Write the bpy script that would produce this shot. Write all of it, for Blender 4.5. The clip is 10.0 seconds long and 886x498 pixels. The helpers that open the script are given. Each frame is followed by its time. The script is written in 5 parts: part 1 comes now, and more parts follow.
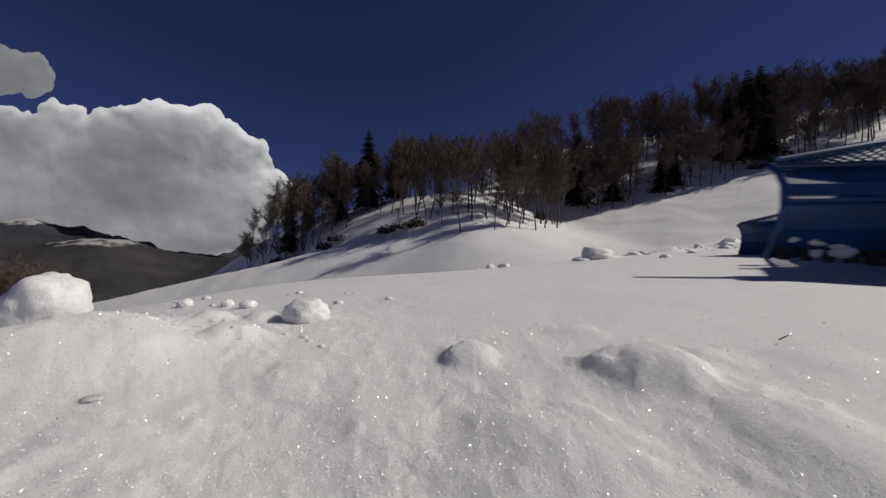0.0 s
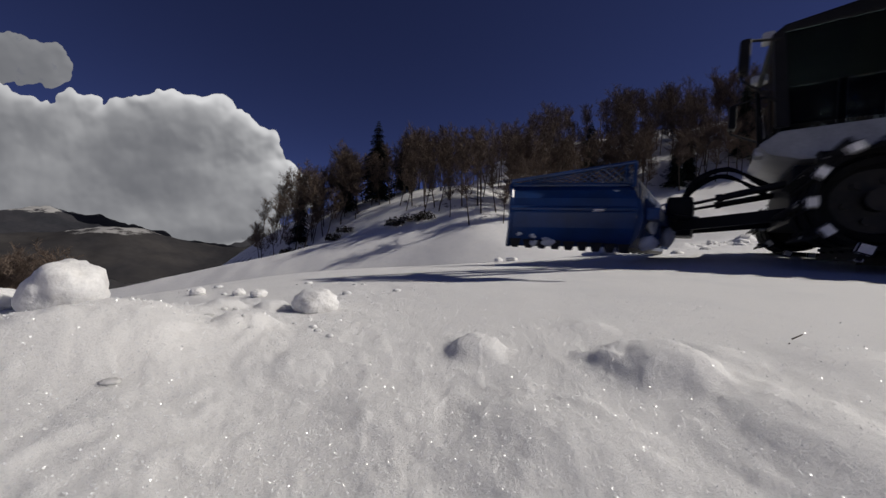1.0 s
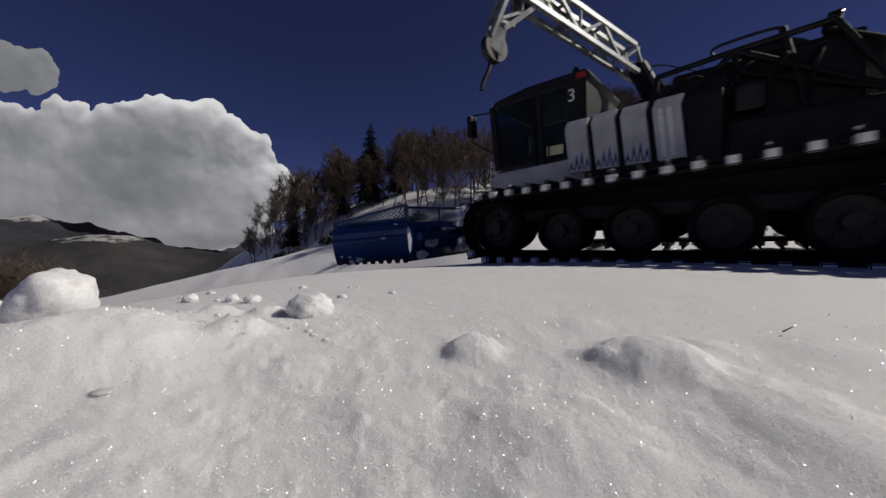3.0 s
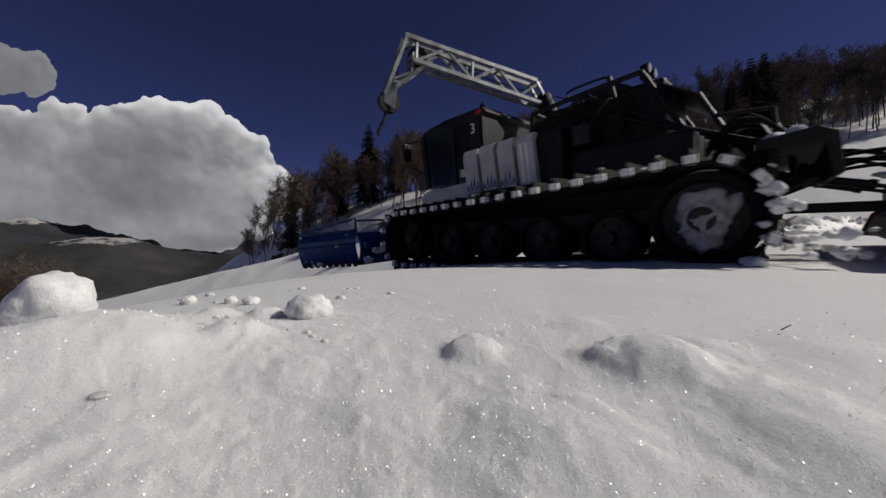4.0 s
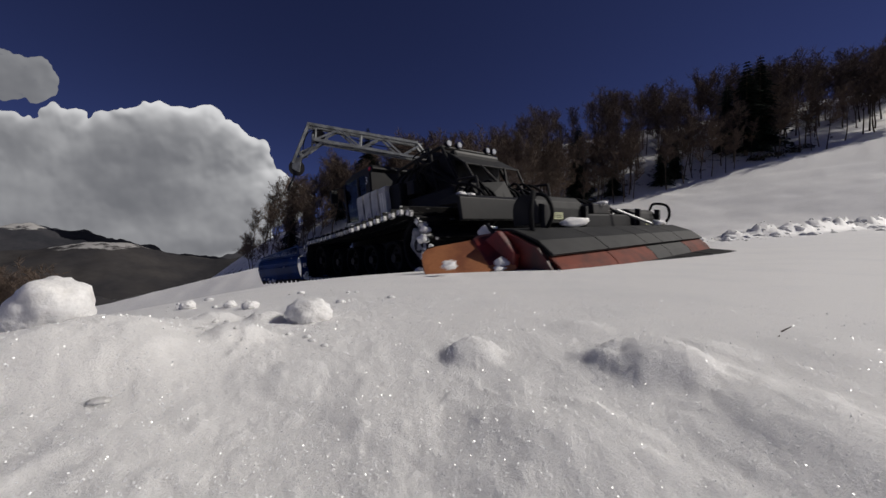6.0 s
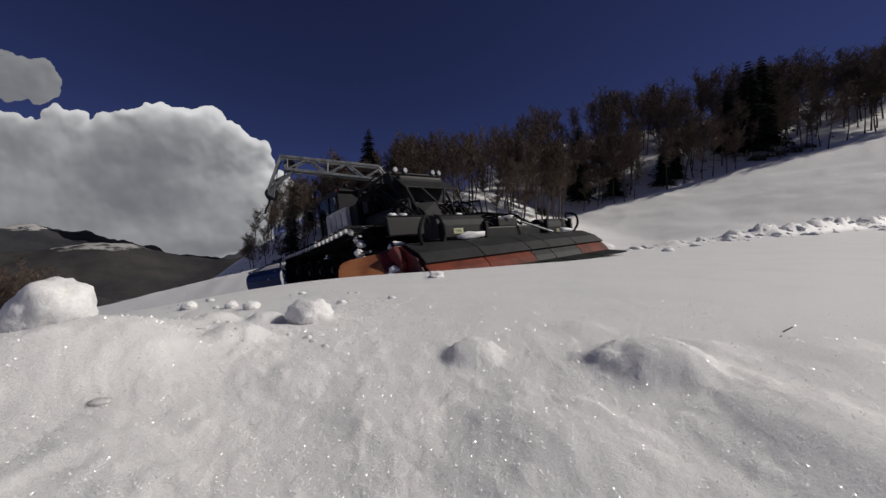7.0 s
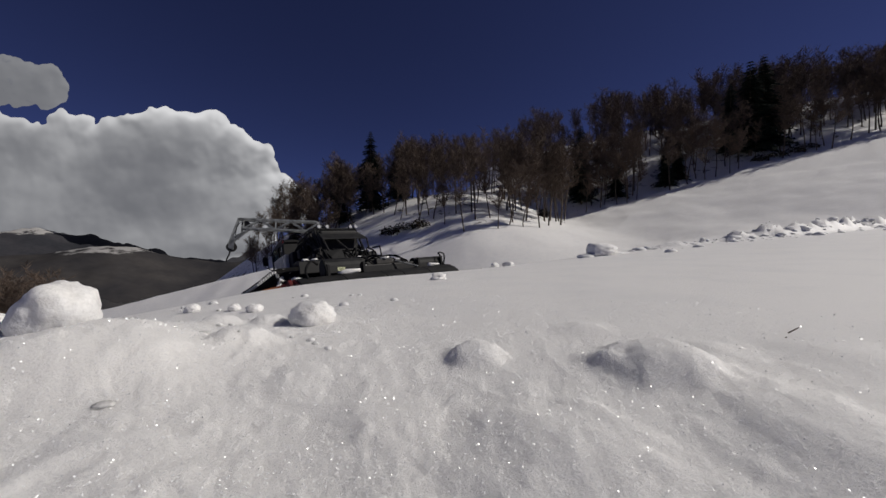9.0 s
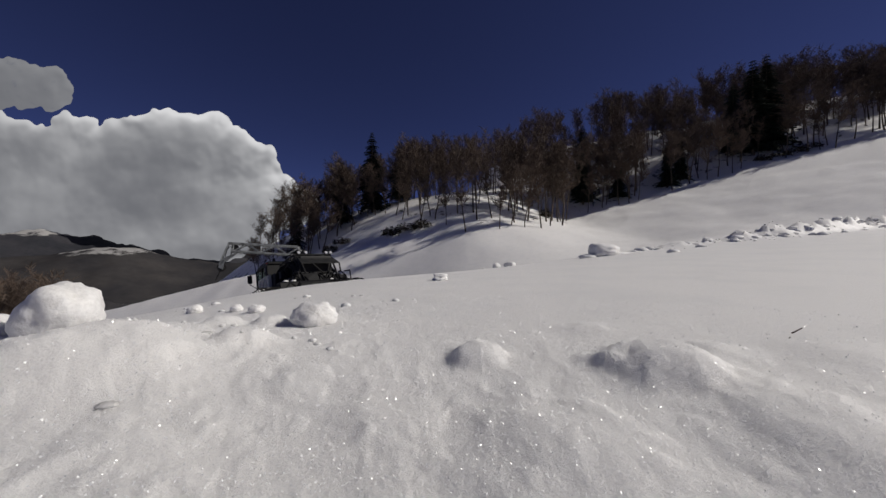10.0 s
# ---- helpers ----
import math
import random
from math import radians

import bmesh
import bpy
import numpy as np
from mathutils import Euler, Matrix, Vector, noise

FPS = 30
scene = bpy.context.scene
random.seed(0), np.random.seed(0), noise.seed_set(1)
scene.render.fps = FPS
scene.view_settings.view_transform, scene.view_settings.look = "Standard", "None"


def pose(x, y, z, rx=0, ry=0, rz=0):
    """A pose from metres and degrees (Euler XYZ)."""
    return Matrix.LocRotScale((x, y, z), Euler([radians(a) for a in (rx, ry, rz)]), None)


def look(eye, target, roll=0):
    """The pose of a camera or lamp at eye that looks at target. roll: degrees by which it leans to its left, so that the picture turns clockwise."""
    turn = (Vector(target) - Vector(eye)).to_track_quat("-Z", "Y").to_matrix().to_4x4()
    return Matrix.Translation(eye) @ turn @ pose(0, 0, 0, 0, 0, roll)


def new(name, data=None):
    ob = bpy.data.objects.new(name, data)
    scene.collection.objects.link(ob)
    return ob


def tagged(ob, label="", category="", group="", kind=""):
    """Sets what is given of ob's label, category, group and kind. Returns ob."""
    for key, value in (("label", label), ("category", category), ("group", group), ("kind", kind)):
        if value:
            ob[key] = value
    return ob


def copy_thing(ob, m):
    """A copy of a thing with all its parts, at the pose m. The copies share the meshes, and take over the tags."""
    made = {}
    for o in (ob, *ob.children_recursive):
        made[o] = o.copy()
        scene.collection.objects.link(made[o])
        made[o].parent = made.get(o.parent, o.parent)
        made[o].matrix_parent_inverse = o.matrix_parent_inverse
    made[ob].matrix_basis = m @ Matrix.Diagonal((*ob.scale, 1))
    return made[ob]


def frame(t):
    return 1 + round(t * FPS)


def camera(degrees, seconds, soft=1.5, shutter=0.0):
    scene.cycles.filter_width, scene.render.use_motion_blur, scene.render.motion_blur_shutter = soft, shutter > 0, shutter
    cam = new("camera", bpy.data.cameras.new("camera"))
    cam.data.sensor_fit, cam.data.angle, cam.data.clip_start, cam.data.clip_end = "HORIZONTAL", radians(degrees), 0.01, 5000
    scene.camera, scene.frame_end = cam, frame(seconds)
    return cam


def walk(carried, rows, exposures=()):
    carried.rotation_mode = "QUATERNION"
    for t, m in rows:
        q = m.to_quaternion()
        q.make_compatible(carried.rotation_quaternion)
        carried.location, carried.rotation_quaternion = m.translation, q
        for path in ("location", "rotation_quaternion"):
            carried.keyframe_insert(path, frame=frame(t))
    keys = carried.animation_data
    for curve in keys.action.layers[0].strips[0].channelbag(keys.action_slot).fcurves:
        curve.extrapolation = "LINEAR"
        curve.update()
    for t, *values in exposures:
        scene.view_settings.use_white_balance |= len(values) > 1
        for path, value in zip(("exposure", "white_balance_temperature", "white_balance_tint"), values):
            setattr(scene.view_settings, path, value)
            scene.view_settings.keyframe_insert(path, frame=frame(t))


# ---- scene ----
# eye about 0.3 m over the snow; the picture sways a little as the machine passes
cam = camera(105.15, 10.0, soft=1.45, shutter=0.4)
EYE = Vector((0, 0, 0.30))
SWAY = [  # seconds, turn to the left, tilt up, lean (degrees)
    (0.0, -0.648, 0.032, 1.318), (0.5, 0.162, -0.711, 1.495), (1.0, 0.693, -1.236, 2.126), (1.5, -0.142, -1.276, 1.358),
    (2.0, -0.121, -1.302, 1.134), (2.5, -0.187, -1.103, 0.997), (4.0, -0.427, -0.957, 0.602), (4.5, -0.769, -0.460, 0.149),
    (5.0, -0.562, -0.374, 0.281), (5.5, -0.508, -0.392, 0.327), (7.0, -0.374, -0.328, 0.258), (7.5, -0.117, -0.214, 0.212),
    (8.0, -0.024, -0.241, 0.189), (8.5, 0.006, -0.042, 0.046), (9.0, 0, 0, 0), (9.5, 0.168, 0.0, 0.006), (10.0, 0.273, 0.083, -0.103)]


def aim(turn, tilt):
    a, b = radians(turn), radians(tilt)
    return EYE + Vector((-math.sin(a) * math.cos(b), math.cos(a) * math.cos(b), math.sin(b))) * 10


walk(cam, [(t, look(EYE, aim(turn, tilt), lean)) for t, turn, tilt, lean in SWAY])

# ---- light ----
SUN_DIR = Vector((0.768, 0.045, 0.636)).normalized()
elev = math.asin(SUN_DIR.z)
world = bpy.data.worlds.new("world")
scene.world = world
world.use_nodes = True
wn = world.node_tree.nodes
sky = wn.new("ShaderNodeTexSky")
sky.sky_type, sky.sun_disc = "NISHITA", False
sky.sun_elevation, sky.sun_rotation = elev, math.atan2(SUN_DIR.x, SUN_DIR.y)
sky.altitude, sky.air_density, sky.dust_density, sky.ozone_density = 3000, 0.5, 0.0, 8.0
wn["Background"].inputs["Strength"].default_value = 0.04
tint = wn.new("ShaderNodeMix")
tint.data_type, tint.blend_type = "RGBA", "MULTIPLY"
tint.inputs[0].default_value, tint.inputs[7].default_value = 1.0, (1.25, 0.82, 1.02, 1)
world.node_tree.links.new(sky.outputs[0], tint.inputs[6])
world.node_tree.links.new(tint.outputs[2], wn["Background"].inputs["Color"])
sun = new("sun", bpy.data.lights.new("sun", "SUN"))
sun.data.energy, sun.data.angle, sun.data.color = 3.0, radians(0.53), (1.0, 0.95, 0.88)
sun.matrix_world = look(SUN_DIR * 50, (0, 0, 0))
scene.view_settings.exposure = 0.0


# ---- materials ----
def mat(name, base, other=None, rough=0.6, metal=0.0, scale=6.0, fine=60.0, mix=(0.4, 0.65), bump=0.2, depth=0.01, spec=0.5, obj_random=0.0):
    """Two tones mixed by a broad noise, a fine grain on top, relief from both."""
    m = bpy.data.materials.new(name)
    m.use_nodes = True
    nt, n = m.node_tree, m.node_tree.nodes
    b = n["Principled BSDF"]
    other = other or tuple(c * 0.7 for c in base)
    co = n.new("ShaderNodeTexCoord")
    n1, n2 = n.new("ShaderNodeTexNoise"), n.new("ShaderNodeTexNoise")
    n1.inputs["Scale"].default_value, n1.inputs["Detail"].default_value = scale, 6
    n2.inputs["Scale"].default_value, n2.inputs["Detail"].default_value = fine, 3
    ramp = n.new("ShaderNodeMapRange")
    ramp.inputs["From Min"].default_value, ramp.inputs["From Max"].default_value = mix
    mx = n.new("ShaderNodeMix")
    mx.data_type = "RGBA"
    mx.inputs[6].default_value, mx.inputs[7].default_value = (*base, 1), (*other, 1)
    grain = n.new("ShaderNodeMix")
    grain.data_type, grain.blend_type = "RGBA", "MULTIPLY"
    grain.inputs[0].default_value = 0.35
    for tex in (n1, n2):
        nt.links.new(co.outputs["Object"], tex.inputs["Vector"])
    nt.links.new(n1.outputs[0], ramp.inputs[0])
    nt.links.new(ramp.outputs[0], mx.inputs[0])
    nt.links.new(mx.outputs[2], grain.inputs[6])
    nt.links.new(n2.outputs[0], grain.inputs[7])
    bright = n.new("ShaderNodeHueSaturation")
    bright.inputs["Value"].default_value = 1.2
    nt.links.new(grain.outputs[2], bright.inputs["Color"])
    if obj_random:
        info, mr = n.new("ShaderNodeObjectInfo"), n.new("ShaderNodeMapRange")
        mr.inputs["To Min"].default_value, mr.inputs["To Max"].default_value = 1.2 - obj_random, 1.2 + obj_random
        nt.links.new(info.outputs["Random"], mr.inputs[0])
        nt.links.new(mr.outputs[0], bright.inputs["Value"])
    nt.links.new(bright.outputs[0], b.inputs["Base Color"])
    b.inputs["Roughness"].default_value, b.inputs["Metallic"].default_value = rough, metal
    b.inputs["Specular IOR Level"].default_value = spec
    if bump:
        add, bp = n.new("ShaderNodeMath"), n.new("ShaderNodeBump")
        add.operation = "MULTIPLY_ADD"
        add.inputs[1].default_value = 0.3
        nt.links.new(n2.outputs[0], add.inputs[0])
        nt.links.new(n1.outputs[0], add.inputs[2])
        bp.inputs["Strength"].default_value, bp.inputs["Distance"].default_value = bump, depth
        nt.links.new(add.outputs[0], bp.inputs["Height"])
        nt.links.new(bp.outputs[0], b.inputs["Normal"])
    return m


def ground_material():
    """Snow; brown litter shows through it under the wood, bare brown land in the valley."""
    m = bpy.data.materials.new("snow_ground")
    m.use_nodes = True
    nt, n = m.node_tree, m.node_tree.nodes
    b = n["Principled BSDF"]
    L = nt.links.new
    geo = n.new("ShaderNodeNewGeometry")
    land = n.new("ShaderNodeAttribute")
    land.attribute_name = "land"

    def noise_tex(scale, detail=5, rough=0.55):
        t = n.new("ShaderNodeTexNoise")
        t.inputs["Scale"].default_value, t.inputs["Detail"].default_value, t.inputs["Roughness"].default_value = scale, detail, rough
        L(geo.outputs["Position"], t.inputs["Vector"])
        return t

    def mixc(a, c):
        x = n.new("ShaderNodeMix")
        x.data_type = "RGBA"
        x.inputs[6].default_value, x.inputs[7].default_value = (*a, 1), (*c, 1)
        return x
    dirt, grain, ice, mid = noise_tex(2.2), noise_tex(260, 4, 0.75), noise_tex(70, 5, 0.75), noise_tex(14, 5, 0.65)
    snow = mixc((0.88, 0.865, 0.845), (0.82, 0.812, 0.802))
    r1 = n.new("ShaderNodeMapRange")
    r1.inputs["From Min"].default_value, r1.inputs["From Max"].default_value = 0.45, 0.72
    L(dirt.outputs[0], r1.inputs[0]), L(r1.outputs[0], snow.inputs[0])
    speck = mixc((1, 1, 1), (0.84, 0.84, 0.855))
    speck.blend_type = "MIX"
    r2 = n.new("ShaderNodeMapRange")
    r2.inputs["From Min"].default_value, r2.inputs["From Max"].default_value = 0.5, 0.7
    L(grain.outputs[0], r2.inputs[0]), L(r2.outputs[0], speck.inputs[0])
    mul = n.new("ShaderNodeMix")
    mul.data_type, mul.blend_type = "RGBA", "MULTIPLY"
    mul.inputs[0].default_value = 1
    L(snow.outputs[2], mul.inputs[6]), L(speck.outputs[2], mul.inputs[7])
    # litter and bare land
    litter = noise_tex(0.55, 8, 0.7)
    brown = mixc((0.030, 0.028, 0.029), (0.048, 0.043, 0.041))
    L(noise_tex(0.02, 8, 0.65).outputs[0], brown.inputs[0])
    th = n.new("ShaderNodeMath")
    th.operation = "ADD"
    L(litter.outputs[0], th.inputs[0]), L(land.outputs["Fac"], th.inputs[1])
    r3 = n.new("ShaderNodeMapRange")
    r3.inputs["From Min"].default_value, r3.inputs["From Max"].default_value = 0.98, 1.06
    L(th.outputs[0], r3.inputs[0])
    fin = n.new("ShaderNodeMix")
    fin.data_type = "RGBA"
    L(r3.outputs[0], fin.inputs[0]), L(mul.outputs[2], fin.inputs[6]), L(brown.outputs[2], fin.inputs[7])
    L(fin.outputs[2], b.inputs["Base Color"])
    b.inputs["Roughness"].default_value, b.inputs["Specular IOR Level"].default_value = 0.55, 0.35
    b.inputs["Subsurface Weight"].default_value, b.inputs["Subsurface Scale"].default_value = 0.8, 0.040
    b.inputs["Subsurface Radius"].default_value = (1.0, 1.0, 1.0)
    h1, h2 = n.new("ShaderNodeMath"), n.new("ShaderNodeMath")
    h1.operation = h2.operation = "MULTIPLY_ADD"
    h1.inputs[1].default_value, h2.inputs[1].default_value = 0.85, 0.80
    L(ice.outputs[0], h1.inputs[0]), L(mid.outputs[0], h1.inputs[2])
    h3, broad = n.new("ShaderNodeMath"), noise_tex(1.7, 6, 0.6)
    h3.operation = "MULTIPLY_ADD"
    h3.inputs[1].default_value = 2.5
    L(broad.outputs[0], h3.inputs[0]), L(h1.outputs[0], h3.inputs[2])
    L(grain.outputs[0], h2.inputs[0]), L(h3.outputs[0], h2.inputs[2])
    bp = n.new("ShaderNodeBump")
    bp.inputs["Strength"].default_value, bp.inputs["Distance"].default_value = 0.55, 0.010
    L(h2.outputs[0], bp.inputs["Height"]), L(bp.outputs[0], b.inputs["Normal"])
    return m


M_GROUND = ground_material()
M_SNOW = mat("snow_clod", (0.84, 0.825, 0.80), (0.78, 0.775, 0.77), rough=0.6, scale=14, fine=120, bump=0.7, depth=0.012, spec=0.3)
SNOW_BSDF = M_SNOW.node_tree.nodes["Principled BSDF"]
SNOW_BSDF.inputs["Subsurface Weight"].default_value, SNOW_BSDF.inputs["Subsurface Scale"].default_value = 0.8, 0.035
SNOW_BSDF.inputs["Subsurface Radius"].default_value = (1.0, 1.0, 1.0)
# snow whose grey holds the shade on the machine's near side
M_SHADED_SNOW = mat("shaded_snow", (0.46, 0.46, 0.47), (0.22, 0.22, 0.23), rough=0.6, scale=9, fine=60, bump=0.4, depth=0.01)
M_BARK = mat("beech_bark", (0.12, 0.095, 0.075), (0.055, 0.045, 0.037), rough=0.9, scale=3, fine=40, bump=0.5, depth=0.03, spec=0.2, obj_random=0.35)
M_TWIG = mat("bare_twigs", (0.150, 0.112, 0.088), (0.085, 0.065, 0.052), rough=0.95, scale=1.5, fine=20, bump=0, spec=0.1, obj_random=0.35)
M_FIR = mat("fir_needles", (0.020, 0.030, 0.022), (0.009, 0.014, 0.011), rough=0.8, scale=2.5, fine=30, bump=0.0, spec=0.2, obj_random=0.3)
M_SHRUB = mat("shrub_leaves", (0.040, 0.034, 0.024), (0.018, 0.018, 0.012), rough=0.9, scale=4, fine=30, bump=0.0, spec=0.1)


# ---- noise and terrain ----
def value_noise(x, y, seed):
    ix, iy = np.floor(x).astype(np.int64), np.floor(y).astype(np.int64)
    fx, fy = x - ix, y - iy
    fx, fy = fx ** 3 * (fx * (fx * 6 - 15) + 10), fy ** 3 * (fy * (fy * 6 - 15) + 10)

    def corner(a, b):
        k = (a * 374761393 + b * 668265263 + seed * 144665477) & 0xFFFFFFFF
        k = ((k ^ (k >> 13)) * 1274126177) & 0xFFFFFFFF
        return ((k ^ (k >> 16)) & 0xFFFF) / 32767.5 - 1
    lo = corner(ix, iy) * (1 - fx) + corner(ix + 1, iy) * fx
    hi = corner(ix, iy + 1) * (1 - fx) + corner(ix + 1, iy + 1) * fx
    return lo * (1 - fy) + hi * fy


def fbm(x, y, seed, octaves=5, gain=0.5):
    total, amp = 0.0, 1.0
    for i in range(octaves):
        total = total + amp * value_noise(x * 2.03 ** i + 17.3 * i, y * 2.03 ** i - 9.1 * i, seed + i)
        amp *= gain
    return total


def soft_max(a, b, k):
    return k * np.logaddexp(a / k, b / k)


def soft_plus(a, k):
    return k * np.logaddexp(0, a / k)


def lie(x, y):
    """The smooth lie of the land: a brow that falls away ahead and to the left, a run-out below it, a wooded hill ahead and to the right, a valley."""
    u, v = 0.77 * x + 0.64 * y, 0.77 * y - 0.64 * x
    w = np.clip(v, 0, 15)
    z = 0.100 + 0.06 * soft_plus(60 * np.tanh((u - 5) / 60), 2.0) - 0.08 * soft_plus(0.4 - 20 * np.tanh(u / 20), 0.5) - 0.0122 * w * w - 0.015 * np.clip(w - 10, 0, None) ** 2 - 0.45 * np.clip(v - 15, 0, None)
    z = z - np.minimum(0.10 * soft_plus(-(x + 0.35 * y + 0.3), 0.4), 0.22) * np.clip((np.hypot(x, y) - 1.5) / 2, 0, 1)
    xs = -6 - soft_plus(-6 - x, 3.0)
    runout = -1.1 + 0.254 * (xs + 23.6) + 0.20 * (y - 45) - 0.5 * soft_plus(44 - y, 1.5) - 0.75 * soft_plus(y - 46, 2.5)
    flank = x + 0.45 * y
    xc, yc = np.clip(x, -200, 200), np.clip(y, -50, 200)
    lift = np.clip((x + 2) / 18, 0, 1) ** 2
    steep = -soft_max(19.46 - 0.36 * xc - 0.54 * y, -(8.5 + 3 * lift + 0.12 * xc + (0.04 + 0.05 * lift) * yc), 2.0) - 0.55 * soft_plus(3 - flank, 5.0)
    gentle = -12 + 0.262 * xc + 0.20 * y + 0.60 * soft_plus(y - 62, 2.5)
    gentle = -soft_max(-gentle, -(14.5 + 0.16 * xc + 0.09 * yc), 2.0)
    k = np.clip((x + 1) / 24, 0, 1)
    k = k * k * (3 - 2 * k)
    hill = steep * (1 - k) + gentle * k - 0.3 * soft_plus(y - 190, 20)
    z = soft_max(z, runout, 0.3)
    z = soft_max(z, hill, 0.6)
    return soft_max(z, -150 + 0 * x, 12)


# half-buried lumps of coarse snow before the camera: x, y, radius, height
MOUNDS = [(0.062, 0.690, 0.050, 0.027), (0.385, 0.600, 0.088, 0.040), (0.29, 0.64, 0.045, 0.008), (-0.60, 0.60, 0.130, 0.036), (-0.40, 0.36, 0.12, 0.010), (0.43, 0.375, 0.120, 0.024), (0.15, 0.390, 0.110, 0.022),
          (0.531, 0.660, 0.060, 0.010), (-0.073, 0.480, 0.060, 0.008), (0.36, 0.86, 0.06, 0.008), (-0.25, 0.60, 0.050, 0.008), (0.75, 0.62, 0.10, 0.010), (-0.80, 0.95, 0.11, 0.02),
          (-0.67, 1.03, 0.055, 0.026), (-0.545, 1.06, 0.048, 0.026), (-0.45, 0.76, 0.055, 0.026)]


def height(x, y):
    x, y = np.asarray(x, float), np.asarray(y, float)
    r = np.hypot(x, y)
    z = lie(x, y)
    near = np.exp(-(r / 0.95) ** 4)
    left = 1 / (1 + np.exp((x + 0.15) * 9))
    # loose, lumpy snow where the camera lies, trodden smooth further out
    z = z - 0.045 * np.exp(-(r / 0.45) ** 2)
    # a heap beside it, and the bank left along the edge of an earlier run
    z = z + 0.104 * np.exp(-((x + 0.80) / 0.36) ** 2 - ((y - 0.62) / 0.30) ** 2)
    off = y - 8.3 - 0.44 * (x - 3.85)
    z = z + np.exp(-(off / 0.50) ** 2) * np.clip((x - 4.5) / 6, 0, 1) * (0.30 + 0.30 * fbm(x * 1.1, y * 1.1, 71, 6, 0.6))
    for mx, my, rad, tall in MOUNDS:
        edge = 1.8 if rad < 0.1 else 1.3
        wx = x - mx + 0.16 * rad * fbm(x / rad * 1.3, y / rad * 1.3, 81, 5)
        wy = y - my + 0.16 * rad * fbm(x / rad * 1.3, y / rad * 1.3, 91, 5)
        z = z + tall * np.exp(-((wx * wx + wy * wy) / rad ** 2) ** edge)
    rough = np.maximum(near, left * np.exp(-(r / 1.7) ** 4)) * (0.75 + 0.45 * left) + 0.10 * np.exp(-(r / 12) ** 2)
    wx, wy = x + 0.02 * fbm(x * 9, y * 9, 61, 3), y + 0.02 * fbm(x * 9, y * 9, 66, 3)
    lumps = (1 - np.abs(value_noise(wx * 11, wy * 11, 4))) ** 2 - 0.4
    clots = np.clip(value_noise(wx * 31, wy * 31, 6) + 0.6 * value_noise(wx * 66, wy * 66, 7) + 0.2, 0, 1)
    z = z + rough * (0.006 * fbm(x * 4, y * 4, 3, 2) + 0.0034 * lumps + 0.0028 * clots + 0.0008 * fbm(x * 40, y * 40, 11, 3) + 0.0010 * np.abs(fbm(x * 75, y * 75, 21, 4, 0.6)))
    far = np.clip((r - 12) / 40, 0, 1)
    z = z + far * 0.22 * fbm(x * 0.12, y * 0.12, 31, 4) + np.clip((r - 150) / 400, 0, 1) * 14 * fbm(x * 0.008, y * 0.008, 41, 6)
    return z


def at(x, y):
    return float(height(np.array([x]), np.array([y]))[0])


def ground():
    rings = np.concatenate([np.geomspace(0.06, 9, 360), np.geomspace(9, 75, 150)[1:], np.geomspace(75, 4600, 70)[1:]])
    ang = np.radians(np.concatenate([np.linspace(-58, 58, 411), np.linspace(58, 302, 41)[1:-1]]))
    R, A = np.meshgrid(rings, ang, indexing="ij")
    X, Y = R * np.sin(A), R * np.cos(A)
    Z = height(X, Y)
    n, m = R.shape
    co = np.stack([X, Y, Z], -1).reshape(-1, 3)
    i, j = np.meshgrid(np.arange(n - 1), np.arange(m), indexing="ij")
    k = (j + 1) % m
    quads = np.stack([i * m + j, i * m + k, (i + 1) * m + k, (i + 1) * m + j], -1).reshape(-1, 4)
    faces = quads[:, ::-1].tolist()
    co = np.vstack([co, [[0, 0, at(0, 0)]]])
    faces += [[len(co) - 1, (q + 1) % m, q] for q in range(m)]
    me = bpy.data.meshes.new("ground")
    me.from_pydata(co.tolist(), [], faces)
    # 0: clean snow, 0.45: litter in the wood, 1: bare land
    x, y = co[:, 0], co[:, 1]
    wood = np.clip((wood_edge(x, y) + 1.5) / 4, 0, 1) * np.clip((260 - np.hypot(x, y)) / 60, 0, 1)
    debris = 0.34 * np.clip((y - 33) / 4, 0, 1) * np.clip((4 - x) / 6, 0, 1) * np.clip((x + 20) / 5, 0, 1) * (y < 80)
    land = np.maximum(0.42 * wood, debris) + np.clip((np.hypot(x, y) - 75 - 60 * (x > 0)) / 50, 0, 1) * (1 - wood)
    me.attributes.new("land", "FLOAT", "POINT").data.foreach_set("value", land.astype(np.float32))
    me.polygons.foreach_set("use_smooth", [True] * len(me.polygons))
    me.materials.append(M_GROUND)
    return tagged(new("ground", me), "sunlit granular spring snow sloping away over a brow", "ground", kind="structure")


def wood_edge(x, y):
    """How far (m) a place lies inside the wood, behind its lower edge."""
    edge = np.interp(x, (-30, -18, -10, -6, -2, 3, 6, 13, 26, 60), (54, 51, 56, 49, 45, 38.5, 38.5, 43, 58.5, 59.5)) + 0.7 * np.sin(x * 0.35) + 0.6 * np.sin(x * 0.9 + 1)
    return y - edge


# ---- mesh helpers ----
def mesh_object(name, verts, faces, material, parent=None, smooth=False, label=""):
    me = bpy.data.meshes.new(name)
    me.from_pydata(verts, [], faces)
    if smooth:
        me.polygons.foreach_set("use_smooth", [True] * len(me.polygons))
    me.materials.append(material)
    ob = new(name, me)
    ob.parent = parent
    return tagged(ob, label)


